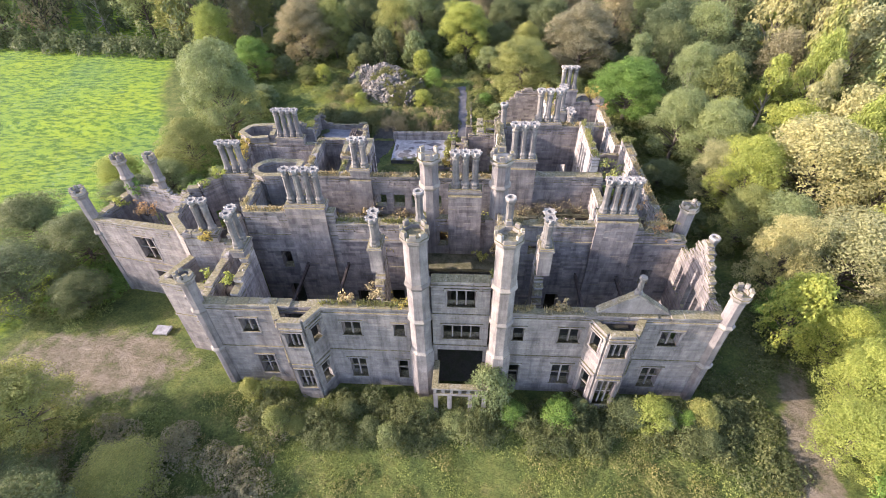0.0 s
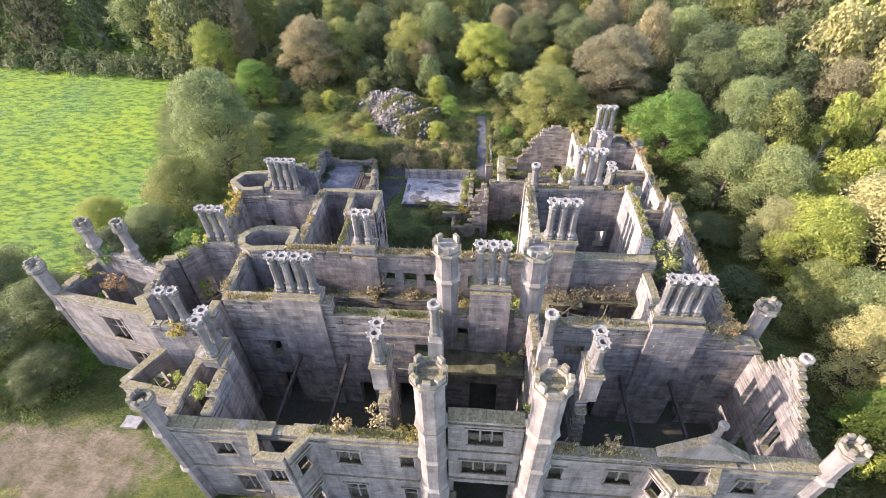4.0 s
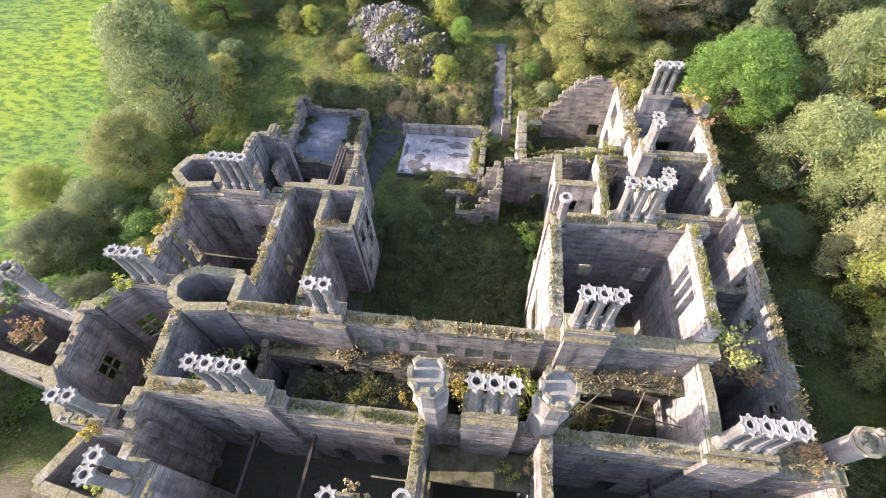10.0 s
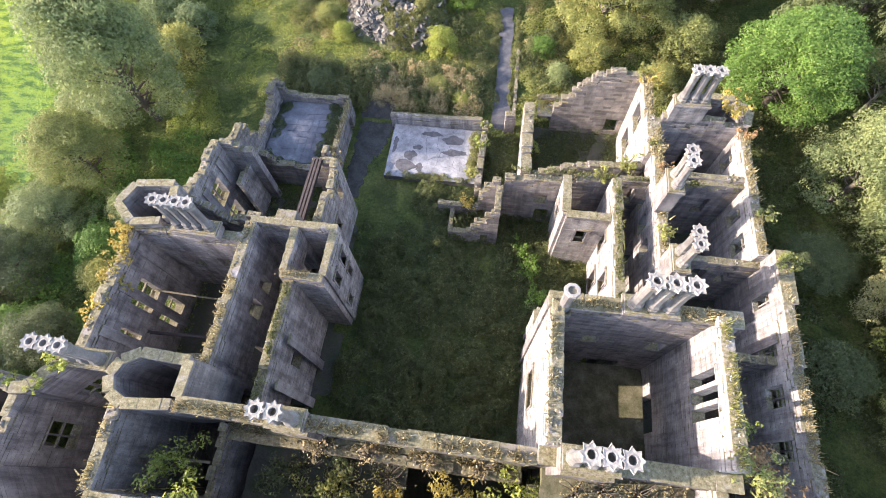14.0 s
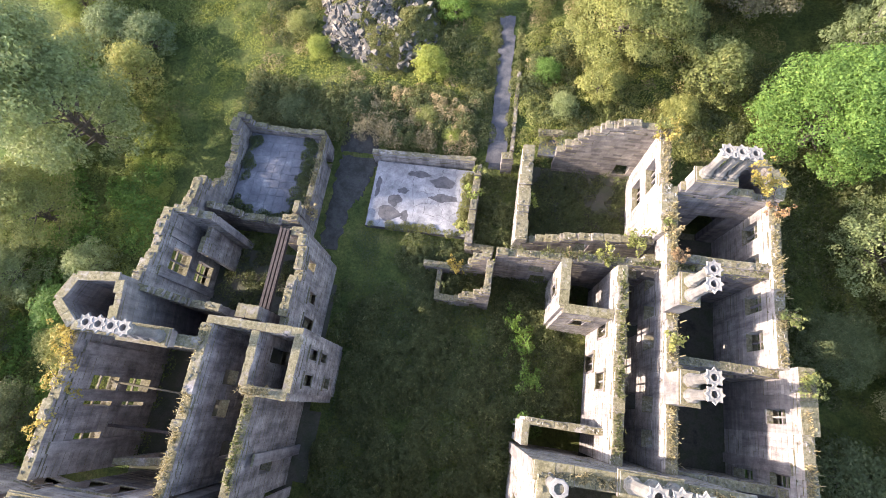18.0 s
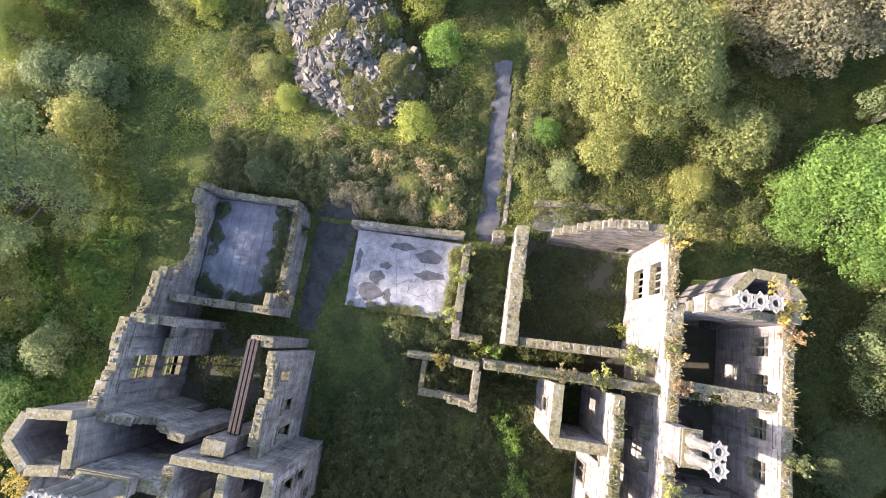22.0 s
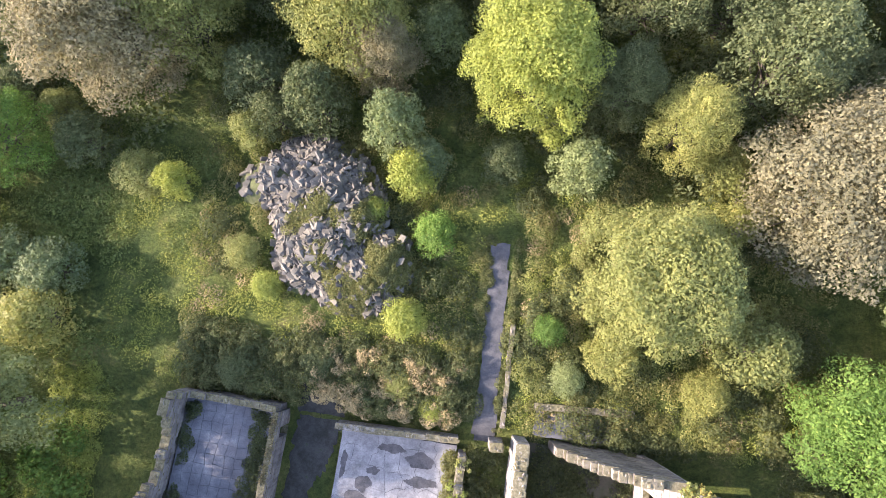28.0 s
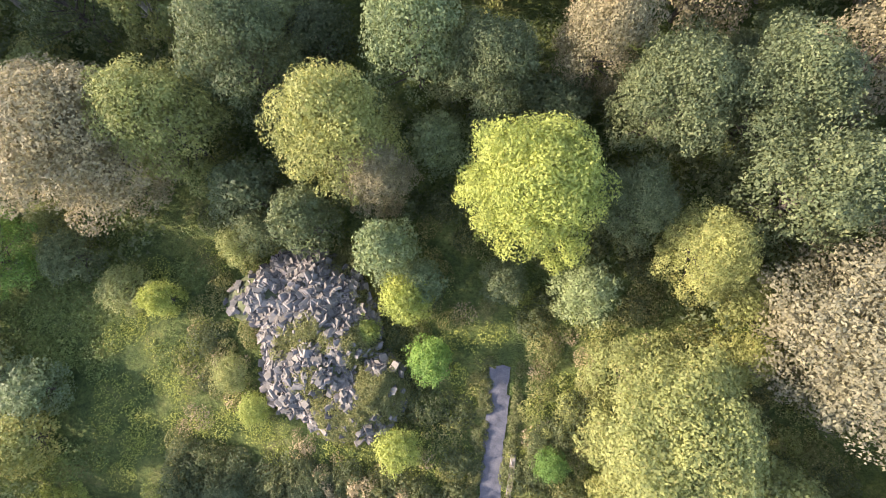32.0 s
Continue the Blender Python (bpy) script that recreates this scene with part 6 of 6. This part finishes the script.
# the dense dark cover in the gable room also paints in its shade
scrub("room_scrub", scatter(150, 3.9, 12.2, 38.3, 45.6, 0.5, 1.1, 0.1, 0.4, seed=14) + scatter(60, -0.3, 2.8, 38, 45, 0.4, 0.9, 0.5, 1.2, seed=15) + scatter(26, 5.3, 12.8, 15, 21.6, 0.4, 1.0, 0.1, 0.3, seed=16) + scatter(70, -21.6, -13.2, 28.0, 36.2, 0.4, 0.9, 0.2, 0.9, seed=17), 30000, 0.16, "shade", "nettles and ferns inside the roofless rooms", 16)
scrub("heap_scrub", scatter(170, -24, -4.5, 51.5, 69, 0.3, 1.0, 0.12, 0.36, lambda x, y: heap_shape(x, y) > 0.02 and heap_weeds(x, y) > 0.02, 17), 20000, 0.14, "scrub", "grass and weeds creeping over the rubble heap", 18, base=heap_z)
scrub("platform_grass", scatter(16, -21.8, -21.2, 37.6, 45.4, 0.2, 0.7, 0.1, 0.3, seed=34) + scatter(46, -16.7, -15.3, 37.6, 45.4, 0.25, 0.7, 0.1, 0.4, seed=35) + scatter(18, -21.6, -15, 37.5, 38.2, 0.25, 0.6, 0.1, 0.3, seed=36), 9000, 0.12, "shade", "grass and moss creeping over the edges of the platform", 37, base=lambda x, y: 1.9)
scrub("slab_grass", scatter(26, -9.8, -1.3, 38.4, 38.9, 0.15, 0.5, 0.1, 0.4, seed=38) + scatter(34, -1.9, -1.2, 38.6, 44.6, 0.2, 0.6, 0.2, 0.8, seed=39), 5000, 0.12, "scrub", "weeds along the edge of the concrete floor", 40, base=lambda x, y: 0.58)


def wall_shrub(x, y, z, r, leaf, label, seed, count=420, size=0.15, flat=0.9, droop=0.0, limbs=11, name="wall_shrub"):
    """A small self-sown shrub rooted on a wall top or a broken floor."""
    random.seed(seed)
    rng = np.random.RandomState(seed)
    e = tagged(new(name), label, "shrub", "wall shrubs")
    e.matrix_world = pose(x, y, z)
    v, f, cl, rd = [], [], [], []
    for i in range(limbs):
        q = i * 2.4 + random.uniform(-0.6, 0.6)
        reach = r * random.uniform(0.25, 1.0)
        p = (reach * math.cos(q), reach * math.sin(q), r * random.uniform(0.2, 1.35) - droop * random.uniform(0, r * 2.0))
        limb_rows(v, f, (0, 0, -0.15), p, 0.04, 0.01, 4, 0.2)
        for k in (0.65, 1.0):
            cl.append(tuple(k * c + random.uniform(-0.15, 0.15) * r for c in p))
            rd.append(r * random.uniform(0.14, 0.36))
    child("stem", mesh_of("stem", v, f, BARK, True), e)
    lv, lq = leaves(cl, rd, count, size, rng, flat, 0.1)
    child("foliage", fast_mesh("foliage", lv, lq, LEAF[leaf]), e)
    return e


NAMES = {"amber": "amber-leaved self-sown shrub rooted on the wall", "rust": "russet self-sown shrub rooted on the wall", "lime": "yellow-green self-sown shrub rooted on the masonry", "olive": "olive self-sown shrub rooted on the masonry",
         "green": "bright green bramble bush on the courtyard ground", "dark": "dark green shrub growing in a roofless room", "straw": "tuft of dry straw-coloured grass on the wall top"}
GROWN = []


def grow(rows):
    """Rows of x, y, z, radius, leaf, droop."""
    for x, y, z, r, leaf, droop in rows:
        GROWN.append(wall_shrub(x, y, z, r, leaf, NAMES[leaf], 300 + len(GROWN), int(260 * r * r + 110), 0.17, 0.9, droop))


grow([  # front block and annex
    (-20.9, 6.4, 11.4, 0.7, "amber", 0), (-20.0, 3.6, 8.9, 0.9, "lime", 0), (-17.6, 2.2, 10.2, 0.8, "lime", 0), (-3.6, 0.9, 9.4, 1.0, "amber", 0), (-4.6, 2.0, 7.6, 0.9, "olive", 0.4),
    (3.0, 7.4, 9.0, 0.6, "olive", 0), (-5.4, 1.4, 10.2, 0.8, "straw", 0), (-7.4, 0.6, 10.3, 0.7, "straw", 0), (9.0, 0.7, 10.2, 0.6, "straw", 0), (-5.2, 4.9, 12.2, 0.7, "straw", 0.6),
    (4.3, 7.9, 9.4, 0.8, "straw", 0.3), (3.9, 1.0, 13.2, 0.4, "olive", 0),
])
grow([  # second range
    (-30.2, 12.2, 9.5, 1.2, "rust", 0), (-33.6, 13.4, 10.2, 1.0, "lime", 0.5), (18.6, 9.6, 10.4, 1.3, "rust", 0.2), (20.0, 10.0, 9.6, 1.0, "rust", 0.4), (16.6, 9.7, 10.8, 0.8, "rust", 0.2),
    (17.4, 9.4, 11.0, 0.6, "straw", 0), (-13.0, 9.9, 12.6, 0.8, "lime", 0), (-15.6, 11.2, 8.6, 1.9, "lime", 0), (-7.0, 11.4, 6.4, 1.3, "olive", 0), (0.6, 11.6, 7.4, 1.6, "amber", 0),
    (4.4, 11.8, 7.4, 2.1, "lime", 0), (-10.2, 11.6, 6.8, 1.5, "dark", 0), (-8.0, 10.6, 6.7, 1.2, "olive", 0), (-5.0, 10.4, 6.7, 1.2, "dark", 0), (-3.2, 11.0, 6.7, 1.1, "amber", 0), (-6.4, 12.4, 6.7, 1.0, "dark", 0), (8.4, 11.8, 4.5, 1.4, "olive", 0), (2.6, 11.2, 7.2, 1.2, "olive", 0), (-14.2, 9.4, 11.4, 0.8, "lime", 0.6),
    (-8.0, 13.2, 9.2, 0.8, "straw", 0.6),
])
grow([  # west wing and pavilion
    (-32.0, 14.6, 11.0, 1.0, "green", 0.5), (-27.0, 14.2, 10.6, 0.7, "lime", 0.6), (-25.0, 24.2, 9.8, 1.2, "amber", 0.7), (-25.0, 22.2, 9.4, 1.3, "amber", 0.8), (-24.9, 25.4, 10.2, 0.9, "amber", 0.4),
    (-25.1, 20.2, 9.3, 1.1, "amber", 0.7), (-25.0, 18.8, 9.0, 0.7, "amber", 0.4), (-23.5, 15.6, 11.8, 0.8, "lime", 0), (-24.4, 14.4, 11.8, 0.6, "lime", 0.4), (-14.2, 38.2, 2.4, 0.7, "straw", 0),
])
grow([  # great room and east range
    (14.9, 14.7, 13.2, 1.6, "olive", 0.3), (17.6, 15.4, 8.4, 1.7, "rust", 0), (16.4, 17.8, 8.6, 1.0, "lime", 0), (18.9, 42.2, 8.6, 1.4, "amber", 0), (20.3, 40.6, 8.2, 0.8, "rust", 0.3),
    (13.6, 36.2, 8.2, 0.7, "rust", 0), (20.8, 29.0, 9.0, 0.9, "olive", 0), (20.6, 33.0, 8.2, 0.7, "olive", 0), (13.2, 30.4, 8.6, 0.7, "olive", 0), (13.3, 38.0, 8.5, 0.6, "straw", 0.2),
])
grow([  # courtyard and yard
    (11.4, 37.7, 6.7, 1.1, "olive", 0.3), (12.8, 45.6, 8.4, 1.0, "amber", 0.2), (12.4, 46.2, 8.6, 0.8, "olive", 0.2), (12.9, 38.6, 8.4, 0.5, "olive", 0), (-1.6, 35.4, 1.6, 0.8, "amber", 0),
    (4.0, 41.6, 2.6, 0.8, "lime", 0), (5.6, 24.0, 1.0, 1.2, "green", 0), (5.4, 27.6, 0.3, 1.3, "green", 0), (4.4, 30.0, 0.2, 1.4, "green", 0), (3.6, 31.8, 0.1, 1.2, "green", 0),
    (-1.4, 39.0, 1.4, 0.9, "olive", 0.2), (1.2, 36.4, 0.2, 1.0, "lime", 0), (2.6, 36.6, 0.2, 0.9, "green", 0), (-0.9, 42.0, 2.0, 0.8, "lime", 0), (-0.8, 44.0, 1.9, 0.7, "olive", 0),
    (12.2, 39.6, 0.3, 0.9, "lime", 0), (9.2, 36.0, 7.2, 0.8, "olive", 0.4), (6.8, 35.9, 6.4, 0.7, "straw", 0.3),
])
for i, (x, y, z, r) in enumerate([(-9.2, 12.0, 6.7, 1.7), (-6.0, 11.6, 6.7, 1.9), (-3.8, 12.2, 6.7, 1.6), (7.0, 12.9, 10.0, 1.1), (10.4, 13.3, 10.0, 1.2), (12.2, 13.4, 10.0, 0.9), (5.8, 10.8, 10.0, 1.0), (8.4, 13.2, 10.0, 1.0), (-7.6, 13.4, 9.0, 1.0), (-4.8, 13.4, 9.0, 0.9), (-1.2, 13.4, 9.0, 0.8), (1.8, 13.4, 9.0, 0.9)]):
    wall_shrub(x, y, z, r, "straw" if z > 7 else "scrub", "dead brown shrub with bare tangled twigs on a broken floor", 500 + i, int(90 * r + 60), 0.12, 0.9, 0, 26, "dead_shrub")


def wall_grass(name, x0, y0, x1, y1, z, n, seed, leaf="straw"):
    """Dry tufts along a wall top."""
    rng = np.random.RandomState(seed)
    t = rng.uniform(size=n)
    p = np.stack([x0 + (x1 - x0) * t, y0 + (y1 - y0) * t, np.full(n, z)], 1) + rng.normal(scale=(0.17, 0.17, 0.02), size=(n, 3))
    keepers = np.array([noise.noise(Vector((a * 0.9, b * 0.9, seed))) > -0.15 for a, b, _ in p])
    p = p[keepers]
    n = len(p)
    d = rng.normal(scale=0.35, size=(n, 3)) + np.array([0, 0, 1])
    h = rng.uniform(0.06, 0.32, n)[:, None]
    s = np.cross(d, rng.normal(size=(n, 3)))
    s /= np.linalg.norm(s, axis=1)[:, None]
    w = rng.uniform(0.02, 0.05, n)[:, None]
    v = np.stack([p - s * w, p + s * w, p + d * h + s * w * 0.4, p + d * h - s * w * 0.4], 1).reshape(-1, 3)
    tagged(new(name, fast_mesh(name, v, np.arange(4 * n).reshape(-1, 4), LEAF[leaf])), "dry grass and moss tufts along a ruined wall top", "wall grass", "", "stuff")


def tufts(rows, first):
    """Rows of x0, y0, x1, y1, height."""
    for i, (x0, y0, x1, y1, z) in enumerate(rows):
        wall_grass("wall_grass", x0, y0, x1, y1, z, int(100 * math.hypot(x1 - x0, y1 - y0)), 50 + first + i, ("straw", "brown", "scrub")[i % 3])


tufts([
    (-15, 14.2, 4.2, 14.2, 13.4), (-14, 13.7, 4.0, 13.7, 9.0), (-10, 9.1, -2.4, 9.1, 11.8), (-18.2, 9.1, -14, 9.1, 12.9), (-18.5, 9.6, -18.6, 13.9, 12.7),
    (-9.6, 0.4, -2.8, 0.4, 10.4), (5.4, 0.4, 11, 0.4, 10.4), (-16.1, 17, -16.1, 27, 10.1), (-12.4, 15, -12.4, 23, 9.6), (-13, 23.6, -10, 23.6, 10.2),
    (4.65, 15, 4.65, 22, 15.3), (13.4, 15, 13.4, 22, 15.3),
], 0)
tufts([
    (5, 22.3, 14, 22.3, 14.8), (13.2, 23, 13.2, 41, 8.7), (10.05, 23, 10.05, 35, 8.6), (20.7, 11, 20.7, 29, 9.1), (20.1, 30, 20.1, 41, 8.4),
    (2, 35.7, 20, 35.9, 7.6), (12.8, 38, 12.8, 46, 8.5), (5, 9.15, 20, 9.15, 12.1), (-2.1, 1, -2.1, 9, 13), (4.6, 1, 4.6, 9, 13),
    (-14.8, 37.5, -14.8, 45.6, 2.8),
], 12)
